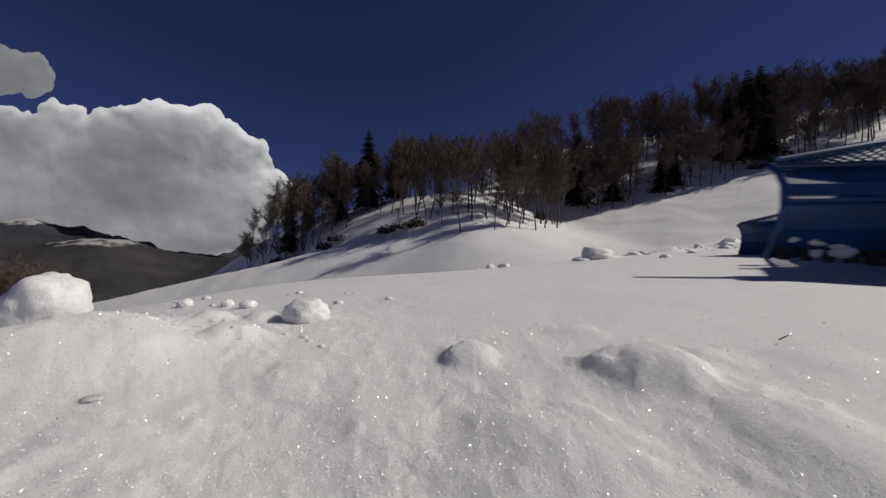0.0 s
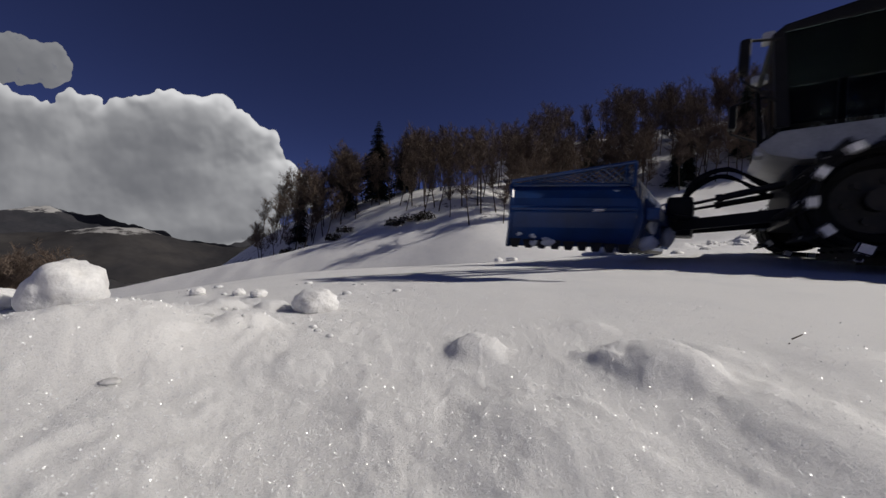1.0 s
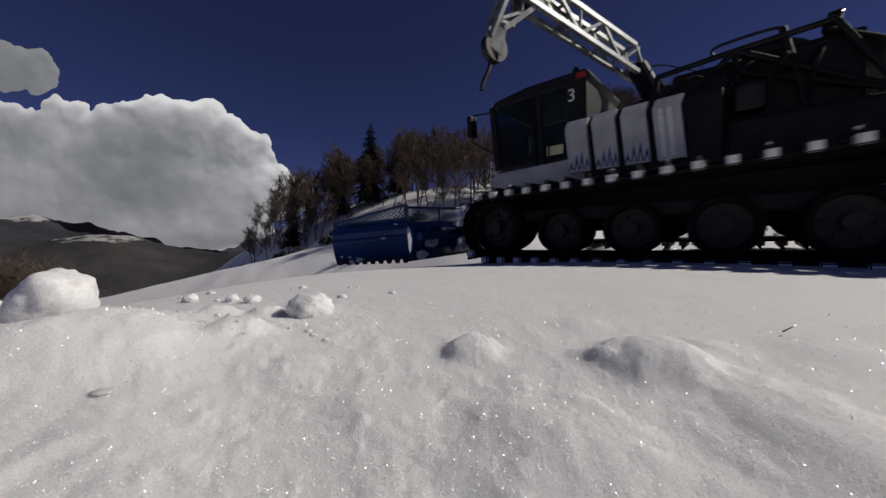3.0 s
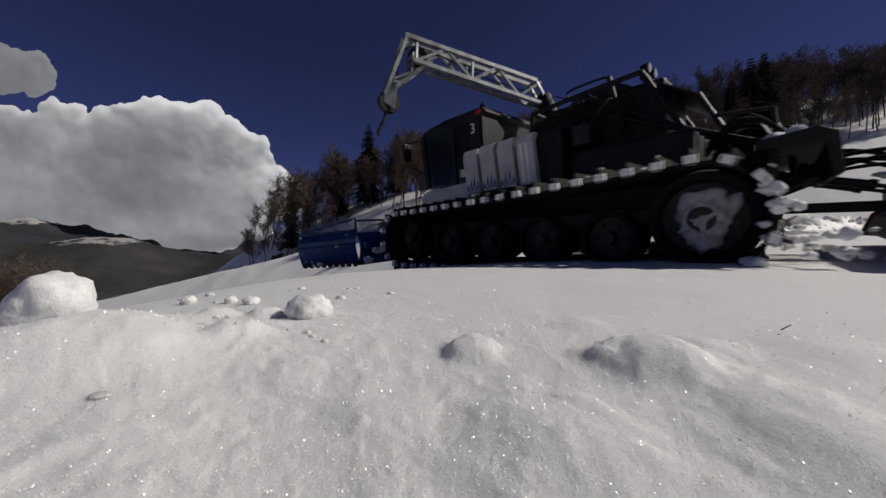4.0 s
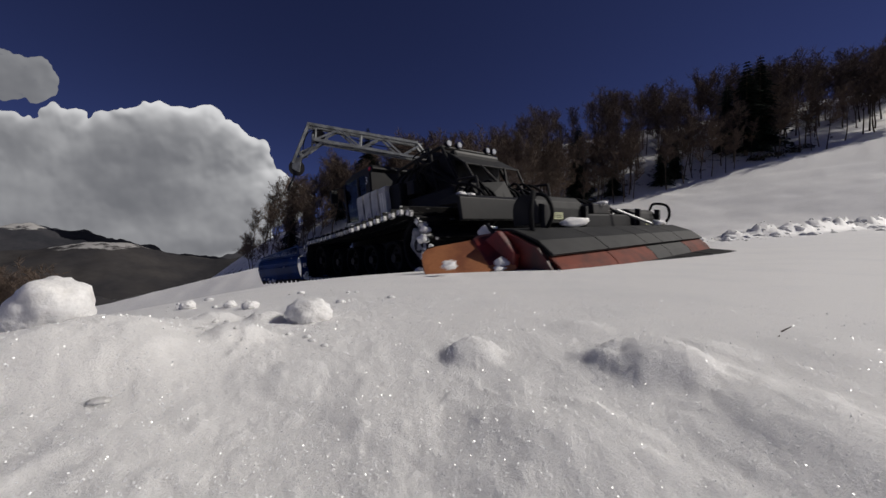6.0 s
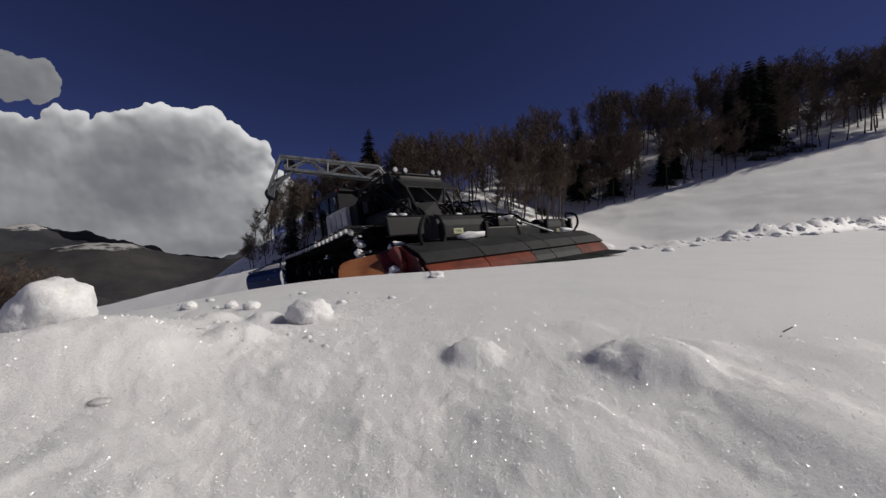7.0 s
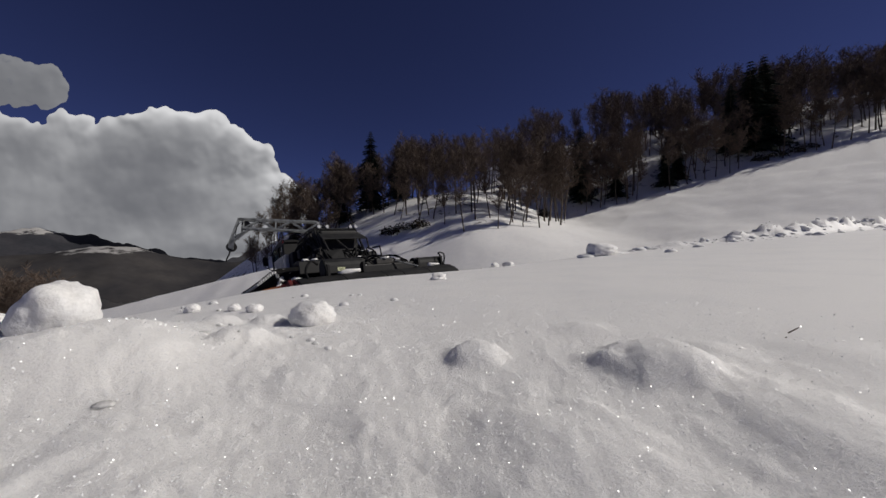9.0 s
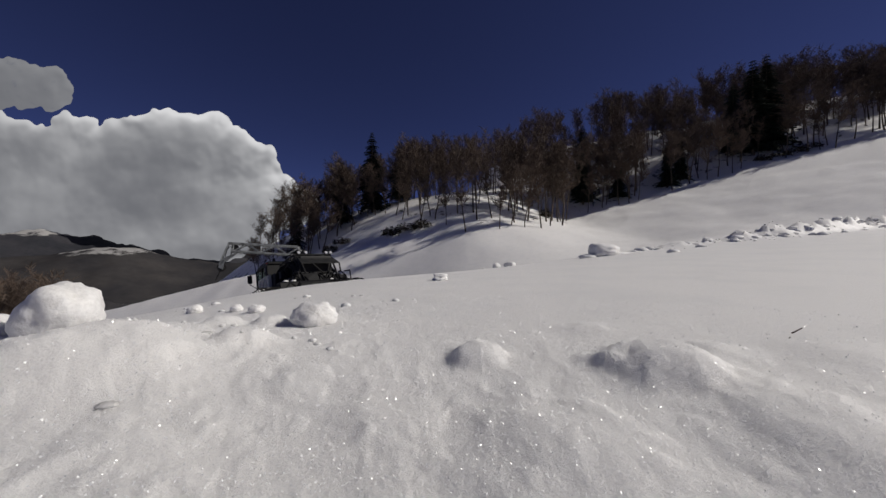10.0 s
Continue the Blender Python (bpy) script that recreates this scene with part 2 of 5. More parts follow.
def part(name, bm, material, parent, label="", smooth=False):
    me = bpy.data.meshes.new(name)
    bm.to_mesh(me)
    bm.free()
    if smooth:
        me.polygons.foreach_set("use_smooth", [True] * len(me.polygons))
    me.materials.append(material)
    ob = new(name, me)
    ob.parent = parent
    return tagged(ob, label)


def tube_into(V, F, p0, p1, r0, r1, n=5):
    p0, p1 = Vector(p0), Vector(p1)
    d = (p1 - p0).normalized()
    a = d.orthogonal().normalized()
    b = d.cross(a)
    s = len(V)
    for p, r in ((p0, r0), (p1, r1)):
        for i in range(n):
            t = 2 * math.pi * i / n
            V.append(tuple(p + (a * math.cos(t) + b * math.sin(t)) * r))
    for i in range(n):
        j = (i + 1) % n
        F.append((s + i, s + j, s + n + j, s + n + i))


# ---- the land ----
ground()


def far_ridge(name, near, far, crest, label, material, seed, rough):
    """A range of hills across the valley: crest(a) is its height at the bearing a (degrees, right of ahead)."""
    az = np.radians(np.linspace(-75, 8, 240))
    t = np.linspace(0, 1, 60)
    T, A = np.meshgrid(t, az, indexing="ij")
    R = near + (far - near) * T
    X, Y = R * np.sin(A), R * np.cos(A)
    top = crest(np.degrees(A))
    rise = np.where(T < 0.6, np.sin(np.clip(T / 0.6, 0, 1) * math.pi / 2) ** 1.3, 1 - (T - 0.6) * 0.8)
    Z = -190 + (top + 190) * rise + rough * fbm(X * 0.004, Y * 0.004, seed, 6, 0.55) * np.clip(T * 3, 0, 1)
    n, m = R.shape
    i, j = np.meshgrid(np.arange(n - 1), np.arange(m - 1), indexing="ij")
    quads = np.stack([i * m + j, (i + 1) * m + j, (i + 1) * m + j + 1, i * m + j + 1], -1).reshape(-1, 4)
    ob = mesh_object(name, np.stack([X, Y, Z], -1).reshape(-1, 3).tolist(), quads[:, ::-1].tolist(), material, smooth=True)
    return tagged(ob, label, "mountain", kind="structure")


def ridge_material(name, low, high, snow_from, amount):
    m = mat(name, low, high, rough=1.0, scale=0.006, fine=0.05, bump=0, spec=0)
    nt, n = m.node_tree, m.node_tree.nodes
    L = nt.links.new
    b = n["Principled BSDF"]
    old = b.inputs["Base Color"].links[0].from_socket
    geo, sep, tex = n.new("ShaderNodeNewGeometry"), n.new("ShaderNodeSeparateXYZ"), n.new("ShaderNodeTexNoise")
    tex.inputs["Scale"].default_value, tex.inputs["Detail"].default_value, tex.inputs["Roughness"].default_value = 0.010, 7, 0.7
    L(geo.outputs["Position"], sep.inputs[0]), L(geo.outputs["Position"], tex.inputs["Vector"])
    mr, ad, th, mx = n.new("ShaderNodeMapRange"), n.new("ShaderNodeMath"), n.new("ShaderNodeMapRange"), n.new("ShaderNodeMix")
    mr.inputs["From Min"].default_value, mr.inputs["From Max"].default_value = snow_from
    L(sep.outputs["Z"], mr.inputs[0])
    ad.operation = "MULTIPLY"
    L(mr.outputs[0], ad.inputs[0]), L(tex.outputs[0], ad.inputs[1])
    th.inputs["From Min"].default_value, th.inputs["From Max"].default_value = amount, amount + 0.06
    L(ad.outputs[0], th.inputs[0])
    mx.data_type = "RGBA"
    mx.inputs[7].default_value = (0.36, 0.35, 0.34, 1)
    L(th.outputs[0], mx.inputs[0]), L(old, mx.inputs[6]), L(mx.outputs[2], b.inputs["Base Color"])
    return m


# the haze over the valley is mixed into these greyed base colours
far_ridge("mountain_ridge", 2900, 4300, lambda a: 118 + 14 * np.sin(a * 0.5 + 1) - 2.2 * np.clip(a + 47, 0, 60), "far brown mountain ridge with thin snow patches under its crest",
          ridge_material("far_mountain", (0.036, 0.037, 0.043), (0.052, 0.051, 0.057), (10, 120), 0.40), 5, 26)
far_ridge("mountain_spur", 1300, 2300, lambda a: -30 + 45 * np.exp(-((a + 44.5) / 5.5) ** 2) - 45 * np.exp(-((a + 33) / 5.0) ** 2), "dark brown wooded spur with a snowy top across the valley",
          ridge_material("near_mountain", (0.038, 0.037, 0.040), (0.060, 0.056, 0.055), (-55, 5), 0.36), 8, 14)


def cloud_material():
    """Glowing vapour: thin and ragged at the rim, its sunlit and grey tones painted in."""
    m = bpy.data.materials.new("vapour")
    m.use_nodes = True
    nt, n = m.node_tree, m.node_tree.nodes
    L = nt.links.new
    n.remove(n["Principled BSDF"])
    thick, geo = n.new("ShaderNodeAttribute"), n.new("ShaderNodeNewGeometry")
    thick.attribute_name = "thick"
    tex = n.new("ShaderNodeTexNoise")
    tex.inputs["Scale"].default_value, tex.inputs["Detail"].default_value, tex.inputs["Roughness"].default_value = 0.011, 9, 0.62
    L(geo.outputs["Position"], tex.inputs["Vector"])
    ad, mr = n.new("ShaderNodeMath"), n.new("ShaderNodeMapRange")
    ad.operation = "MULTIPLY_ADD"
    ad.inputs[1].default_value = 0.55
    L(tex.outputs[0], ad.inputs[0]), L(thick.outputs["Fac"], ad.inputs[2])
    mr.interpolation_type = "SMOOTHSTEP"
    mr.inputs["From Min"].default_value, mr.inputs["From Max"].default_value = 0.22, 0.52
    L(ad.outputs[0], mr.inputs[0])
    glow, clear, out = n.new("ShaderNodeEmission"), n.new("ShaderNodeBsdfTransparent"), n.new("ShaderNodeMixShader")
    painted_lit, tone = n.new("ShaderNodeAttribute"), n.new("ShaderNodeMix")
    painted_lit.attribute_name = "painted_lit"
    tone.data_type = "RGBA"
    tone.inputs[6].default_value, tone.inputs[7].default_value = (0.142, 0.146, 0.162, 1), (0.68, 0.68, 0.69, 1)
    L(painted_lit.outputs["Fac"], tone.inputs[0]), L(tone.outputs[2], glow.inputs["Color"])
    L(mr.outputs[0], out.inputs[0]), L(clear.outputs[0], out.inputs[1]), L(glow.outputs[0], out.inputs[2])
    L(out.outputs[0], n["Material Output"].inputs["Surface"])
    return m


M_VAPOUR = cloud_material()


def blur(a, n):
    for _ in range(n):
        a = (a + np.roll(a, 1, 0) + np.roll(a, -1, 0) + np.roll(a, 1, 1) + np.roll(a, -1, 1)) / 5
    return a


def cloud_bank(name, puffs, x0, x1, z0, z1, dist, label, seed, flat=-9.0, rim=0.05, bright=1.0, veil=1.0):
    """A heaped cloud far over the valley: balls of vapour on balls, in units of dist; flat: the level of its base."""
    step = 420
    nx, nz = int((x1 - x0) * step), int((z1 - z0) * step)
    gx, gz = np.meshgrid(np.linspace(x0, x1, nx), np.linspace(z0, z1, nz), indexing="ij")
    wx = gx + 0.012 * fbm(gx * 12, gz * 12, seed, 4) + 0.0055 * fbm(gx * 45, gz * 45, seed + 9, 4)
    wz = gz + 0.012 * fbm(gx * 12, gz * 12, seed + 20, 4) + 0.0055 * fbm(gx * 45, gz * 45, seed + 29, 4)
    rng = random.Random(seed)
    balls = [(cx, cz, r, 0.0) for cx, cz, r in puffs]
    for cx, cz, r in puffs:
        for _ in range(16):
            t, f, q = rng.uniform(0, 6.28), rng.random() ** 0.5 * 0.95, rng.uniform(0.16, 0.42) * r
            balls.append((cx + math.cos(t) * f * r, cz + math.sin(t) * f * r * 0.85, q, r * math.sqrt(1 - f * f) * 0.75))
    front = np.full(gx.shape, -1.0)
    for cx, cz, r, lift in balls:
        d2 = ((wx - cx) / r) ** 2 + ((wz - cz) * 1.1 / r) ** 2
        front = np.maximum(front, np.where(d2 < 1, lift + r * np.sqrt(np.clip(1 - d2, 0, 1)), -1.0))
    bulge = np.where(front > 0, front, 0)
    inside = blur((front > 0).astype(float), 6)
    bulge = blur(bulge, 3) - 1.2 * np.clip(flat - gz, 0, None)
    # rounded billows at several sizes, used only to shade the painted tone
    heap = np.clip(blur(bulge, 14), 0, None)
    relief = blur(heap, 20) * 0.8 + blur(0.080 * fbm(wx * 4.6 + 2.7, wz * 5.6, seed + 50, 6, 0.42), 10)
    slope_x, slope_z = np.gradient(relief, (x1 - x0) / nx, (z1 - z0) / nz)
    facing = 0.5 - 0.5 * np.tanh((slope_x * 0.60 + slope_z * 0.80) * 0.55)
    # painted sunlight, from above and from the right, fades with the vapour on its way
    tau = 0
    for d in (0.012, 0.028, 0.05, 0.08, 0.12):
        i = int(d * 0.70 * step)
        moved = np.zeros_like(heap)
        moved[:nx - i, :nz - i] = heap[i:, i:]
        tau = tau + moved
    soft = blur(fbm(gx * 3.3, gz * 5, seed + 80, 4), 4)
    painted_lit = (0.14 + 0.86 * facing) * (0.24 + 1.0 * np.exp(-4.2 * tau)) + 0.22 * soft + 0.02 * blur(fbm(gx * 40, gz * 40, seed + 90, 3), 2)
    # the painted light also grows towards the right and along the base
    painted_lit = 0.10 * np.logaddexp(0, painted_lit / 0.10) * np.clip(0.86 + 0.50 * (gx + 0.85), 0.66, 1.15)
    painted_lit = bright * (painted_lit + 0.10 * np.exp(-((gz - 0.05) / 0.05) ** 2) * np.clip((gx + 1.0) * 3, 0, 1))
    thick = np.clip(np.where(inside > 0.02, (inside - 0.42) * 2.4 + 0.25 * fbm(gx * 18, gz * 18, seed + 95, 5) * (1 + rim * 8), -1) - 8 * np.clip(flat - gz, 0, None), -1, veil)
    depth = dist * (1 - 0.6 * np.clip(bulge, -0.05, None))
    co = np.stack([gx * depth, depth, 0.3 + gz * depth], -1).reshape(-1, 3)
    i, j = np.meshgrid(np.arange(nx - 1), np.arange(nz - 1), indexing="ij")
    quads = np.stack([i * nz + j, (i + 1) * nz + j, (i + 1) * nz + j + 1, i * nz + j + 1], -1).reshape(-1, 4)
    flatk = thick.reshape(-1)
    quads = quads[(flatk[quads] > -0.6).any(1)]
    ob = mesh_object(name, co.tolist(), quads.tolist(), M_VAPOUR, smooth=True)
    ob.data.attributes.new("painted_lit", "FLOAT", "POINT").data.foreach_set("value", np.clip(painted_lit, 0, 1).reshape(-1).astype(np.float32))
    ob.data.attributes.new("thick", "FLOAT", "POINT").data.foreach_set("value", flatk.astype(np.float32))
    return tagged(ob, label, "cloud", kind="structure")


def clouds():
    # across and up, in parts of the distance
    big = cloud_bank("cumulus_cloud", [
        (-0.85, 0.32, 0.11), (-0.73, 0.31, 0.11), (-0.64, 0.28, 0.09), (-0.56, 0.25, 0.07), (-0.51, 0.235, 0.03), (-0.95, 0.27, 0.13), (-1.09, 0.26, 0.13), (-1.24, 0.24, 0.15), (-1.42, 0.25, 0.20),
        (-1.15, 0.12, 0.14), (-0.99, 0.15, 0.16), (-0.82, 0.16, 0.17), (-0.69, 0.14, 0.13), (-1.32, 0.09, 0.14), (-0.57, 0.15, 0.09), (-0.49, 0.15, 0.07), (-0.43, 0.135, 0.05), (-0.40, 0.13, 0.03),
        (-0.75, 0.06, 0.11), (-0.64, 0.05, 0.09), (-0.87, 0.07, 0.10), (-0.55, 0.08, 0.08), (-1.50, 0.10, 0.18)], -1.6, -0.33, -0.06, 0.50, 2600,
        "white cumulus cloud with sunlit and grey tones painted in", 60, flat=0.012)
    small = cloud_bank("small_cloud", [(-1.20, 0.495, 0.06), (-1.27, 0.51, 0.07), (-1.36, 0.50, 0.10), (-1.15, 0.475, 0.04), (-1.25, 0.46, 0.05), (-1.18, 0.445, 0.03)], -1.5, -1.02, 0.35, 0.66, 2750, "small greyish cloud", 90, flat=0.42, rim=0.2, bright=0.24, veil=0.28)
    return big, small


CUMULUS, SMALL_CLOUD = clouds()


# ---- trees ----
def bare_tree(seed, tall, levels=3, fork=(5, 3, 9)):
    """A leafless beech: a bare tapered trunk, limbs that rise and spread, a dense haze of fine twigs."""
    rng = random.Random(seed)
    TV, TF, CV, CF = [], [], [], []

    def twig(p, d, length):
        side = d.orthogonal().normalized()
        side = (side * math.cos(t := rng.random() * 6.28) + d.cross(side) * math.sin(t)) * tall * 0.0017
        bend = Vector((rng.gauss(0, 0.1), rng.gauss(0, 0.1), rng.gauss(0.05, 0.1))) * length
        s = len(CV)
        CV.extend([tuple(p - side), tuple(p + side), tuple(p + d * length * 0.55 + bend * 0.3 + side * 0.8), tuple(p + d * length + bend)])
        CF.extend([(s, s + 1, s + 2), (s, s + 2, s + 3)])

    def limb(p, d, length, r, level):
        if level == 3:
            return twig(p, d, length)
        steps = (7, 3, 1)[level]
        for s in range(steps):
            q = p + d * (length / steps)
            r2 = r * (0.86, 0.7, 0.45)[level]
            tube_into(TV if level < 2 else CV, TF if level < 2 else CF, p, q, r, r2, (6, 4, 3)[level])
            start = p
            p, r = q, r2
            if level < levels and (level > 0 or s >= 3):
                for _ in range(fork[level]):
                    side = Vector((rng.gauss(0, 1), rng.gauss(0, 1), rng.gauss(0.15, 0.35))).normalized()
                    nd = (d * (0.9, 0.8, 0.6)[level] + side * (0.92, 0.75, 0.85)[level] + Vector((0, 0, 0.12))).normalized()
                    reach = (0.31 * (1.25 - 0.11 * s), 0.46, 0.80)[level]
                    limb(start.lerp(p, rng.uniform(0.1, 1)), nd, length * rng.uniform(0.65, 1.15) * reach, max(r * 0.42, 0.0016 * tall), level + 1)
            d = (d + Vector((rng.gauss(0, 0.07), rng.gauss(0, 0.07), 0.05))).normalized()
    limb(Vector((0, 0, -0.3)), Vector((rng.gauss(0, 0.07), rng.gauss(0, 0.07), 1)).normalized(), tall * 0.86, tall * 0.009 + 0.02, 0)
    return TV, TF, CV, CF


def tree_thing(name, seed, tall):
    TV, TF, CV, CF = bare_tree(seed, tall)
    e = new(name)
    mesh_object("trunk", TV, TF, M_BARK, e, smooth=True, label="grey-brown beech trunk and limbs")
    mesh_object("crown", CV, CF, M_TWIG, e, label="leafless brown twigs")
    return tagged(e, "leafless brown beech tree on the snowy hillside", "tree", "bare trees of the wood")


def fir_thing(seed, tall):
    rng = random.Random(seed)
    V, F = [], []
    e = new("fir_tree")
    tube_into(V, F, (0, 0, -0.3), (0, 0, tall * 0.97), tall * 0.016 + 0.03, 0.02, 7)
    mesh_object("trunk", V, F, M_BARK, e, smooth=True)
    V, F = [], []
    z = tall * 0.07
    while z < tall * 0.985:
        reach = (1 - z / tall) ** 0.72 * tall * 0.225 * rng.uniform(0.65, 1.25) + 0.10
        n = 11
        a0 = rng.random() * 7
        for i in range(n):
            a = a0 + 2 * math.pi * i / n + rng.gauss(0, 0.15)
            L = reach * rng.uniform(0.7, 1.1)
            out = Vector((math.cos(a), math.sin(a), 0))
            side = Vector((-out.y, out.x, 0))
            m = 6
            for k in range(m):
                f = (k + 0.6) / m
                c = Vector((0, 0, z)) + out * L * f + Vector((0, 0, -L * 0.42 * f * f + 0.10 * L * f))
                for sgn in (-1, 1):
                    wid = L * (0.30 * (1 - 0.6 * f)) * rng.uniform(0.7, 1.2)
                    tip = c + side * sgn * wid + out * wid * 0.7 + Vector((0, 0, -wid * rng.uniform(0.15, 0.6)))
                    s = len(V)
                    V.extend([tuple(c - out * 0.10 * L), tuple(c + out * 0.12 * L + Vector((0, 0, 0.03))), tuple(tip), tuple(c.lerp(tip, 0.55) + Vector((0, 0, -0.14 * wid - 0.04)))])
                    F.extend([(s, s + 1, s + 2), (s, s + 2, s + 3)])
        z += tall * 0.027 * rng.uniform(0.8, 1.2)
    mesh_object("crown", V, F, M_FIR, e, label="dark green drooping needle branches")
    return tagged(e, "dark green fir tree among leafless trees", "tree", "firs of the wood")


def shrub_thing(seed, wide, tall):
    rng = random.Random(seed)
    V, F = [], []
    for _ in range(420):
        a, f = rng.random() * 2 * math.pi, rng.random() ** 0.5
        h = rng.random() * (1 - f * f) ** 0.5
        c = Vector((math.cos(a) * f * wide / 2, math.sin(a) * f * wide / 2, h * tall + 0.02))
        s = len(V)
        for _ in range(3):
            V.append(tuple(c + Vector((rng.gauss(0, 1), rng.gauss(0, 1), rng.gauss(0.2, 0.8))) * 0.13))
        F.append((s, s + 1, s + 2))
    SV, SF = [], []
    for _ in range(26):
        a = rng.random() * 2 * math.pi
        tube_into(SV, SF, (0, 0, -0.1), (math.cos(a) * wide * 0.45, math.sin(a) * wide * 0.45, tall * rng.uniform(0.4, 1.15)), 0.02, 0.006, 3)
    e = new("shrub")
    mesh_object("leaves", V, F, M_SHRUB, e)
    mesh_object("stems", SV, SF, M_TWIG, e)
    return tagged(e, "dark evergreen shrub growing out of the snow", "shrub", "shrubs of the slope")


def plant(kind, spots):
    """The first one of each kind is moved into place, the others are copies of it."""
    used = set()
    for ob, x, y, turn, lean in spots:
        m = pose(x, y, at(x, y) - 0.05, lean, 0, turn)
        if ob in used:
            copy_thing(ob, m)
        else:
            used.add(ob)
            ob.matrix_basis = m


def far_wood(rng):
    """The depth of the wood behind its edge, too many stems to count."""
    V, F, CV, CF = [], [], [], []
    stems = [bare_tree(300 + i, 14.0, 3, (3, 3, 7)) for i in range(5)]
    n = 0
    while n < 250:
        bearing, y = rng.uniform(-0.5, 1.5), rng.uniform(50, 125)
        x = bearing * y
        inside = float(wood_edge(np.array([x]), np.array([y]))[0])
        if inside < 11 or inside > 50:
            continue
        n += 1
        z, a, s = at(x, y) - 0.1, rng.uniform(0, 6.28), rng.uniform(0.65, 0.95) * (0.75 if x < 4 else 1.0)
        TV, TF, KV, KF = stems[n % 5]
        for src, fs, dv, df in ((TV, TF, V, F), (KV, KF, CV, CF)):
            o = len(dv)
            c, t = math.cos(a) * s, math.sin(a) * s
            dv.extend((x + c * p[0] - t * p[1], y + t * p[0] + c * p[1], z + s * p[2]) for p in src)
            df.extend(tuple(o + k for k in f) for f in fs)
    e = new("distant_wood")
    mesh_object("trunks", V, F, M_BARK, e)
    mesh_object("twigs", CV, CF, M_TWIG, e)
    tagged(e, "dense leafless brown wood on the hilltop", "wood", kind="stuff")


def woods():
    rng = random.Random(4)
    low = [tree_thing("beech_tree", 20 + i, h) for i, h in enumerate((9.0, 10.5, 11.5, 8.0, 6.0))]
    tall = [tree_thing("beech_tree", 40 + i, h) for i, h in enumerate((11.0, 12.0, 13.0, 10.0, 7.5))]
    spots = []
    tries = 0
    while len(spots) < 290 and tries < 20000:
        tries += 1
        bearing = rng.uniform(-0.56, 1.5)
        inside = rng.random() ** 1.7 * 26
        y = 60.0
        for _ in range(6):
            y += inside - float(wood_edge(np.array([bearing * y]), np.array([y]))[0])
        x = bearing * y
        if (bearing < -0.46 and rng.random() < 0.35) or any((x - s[1]) ** 2 + (y - s[2]) ** 2 < 1.6 for s in spots):
            continue
        kinds = tall if x > rng.uniform(9, 18) else low
        k = rng.randrange(4) if inside > 1.5 else rng.choice((0, 3, 4, 4))
        spots.append((kinds[k], x, y, rng.uniform(0, 360), rng.gauss(0, 3)))
    plant("beech", spots)
    far_wood(rng)
    firs = [fir_thing(50, 14.0), fir_thing(51, 11.0), fir_thing(52, 8.0), fir_thing(53, 18.5)]
    plant("fir", [(firs[0], -12.4, 58, 10, 0), (firs[1], -7.8, 60, 80, 0), (firs[1], -17.6, 58, 30, 0), (firs[3], 58, 64, 50, 0), (firs[3], 61.5, 65, 120, 0), (firs[1], 25.5, 62.5, 160, 0),
                  (firs[2], 40, 61, 200, 0), (firs[2], 31.5, 61.5, 10, 0), (firs[2], -24.5, 56, 10, 0), (firs[0], 26.5, 65, 10, 0), (firs[0], 56, 66, 10, 0), (firs[2], 43, 62, 90, 0)])
    shrubs = [shrub_thing(70, 2.6, 1.2), shrub_thing(71, 1.8, 1.5), shrub_thing(72, 3.4, 1.0)]
    plant("shrub", [(shrubs[0], -7.0, 44.6, 0, 0), (shrubs[2], -5.0, 44.8, 40, 0), (shrubs[0], -3.0, 44.2, 90, 0), (shrubs[2], -15, 50, 10, 0), (shrubs[0], -16.6, 49.5, 70, 0), (shrubs[1], 16.0, 54.0, 0, 0),
                    (shrubs[2], -20, 49, 30, 0), (shrubs[0], -22.5, 48, 150, 0), (shrubs[1], -23.5, 49, 10, 0), (shrubs[0], 57, 61, 33, 0), (shrubs[2], 60, 61, 80, 0), (shrubs[2], 63, 61, 10, 0), (shrubs[2], 66, 61.5, 10, 0)])


woods()


# ---- loose snow ----
def clod_into(bm, c, size, seed, subdiv=2):
    made = bmesh.ops.create_icosphere(bm, subdivisions=subdiv, radius=1)["verts"]
    off = Vector((seed * 3.1, seed * 1.7, seed * 0.9))
    for v in made:
        d = v.co.copy()
        k = 1 + 0.22 * noise.noise(d * 1.1 + off) + 0.12 * noise.noise(d * 2.9 + off) + 0.05 * noise.noise(d * 8 + off) + 0.035 * noise.noise(d * 19 + off)
        v.co = Vector(c) + Vector((d.x * size[0], d.y * size[1], d.z * size[2])) * k


def clod_thing(x, y, wide, tall, seed, label, sink=0.35, subdiv=4):
    bm = bmesh.new()
    clod_into(bm, (0, 0, tall * (0.62 - sink)), (wide / 2, wide * 0.45, tall * 0.62), seed, subdiv)
    ob = part("snow_clod", bm, M_SNOW, None, smooth=True)
    ob.matrix_basis = pose(x, y, at(x, y), 0, 0, seed * 40)
    return tagged(ob, label, "snow clod", "loose clods of snow")


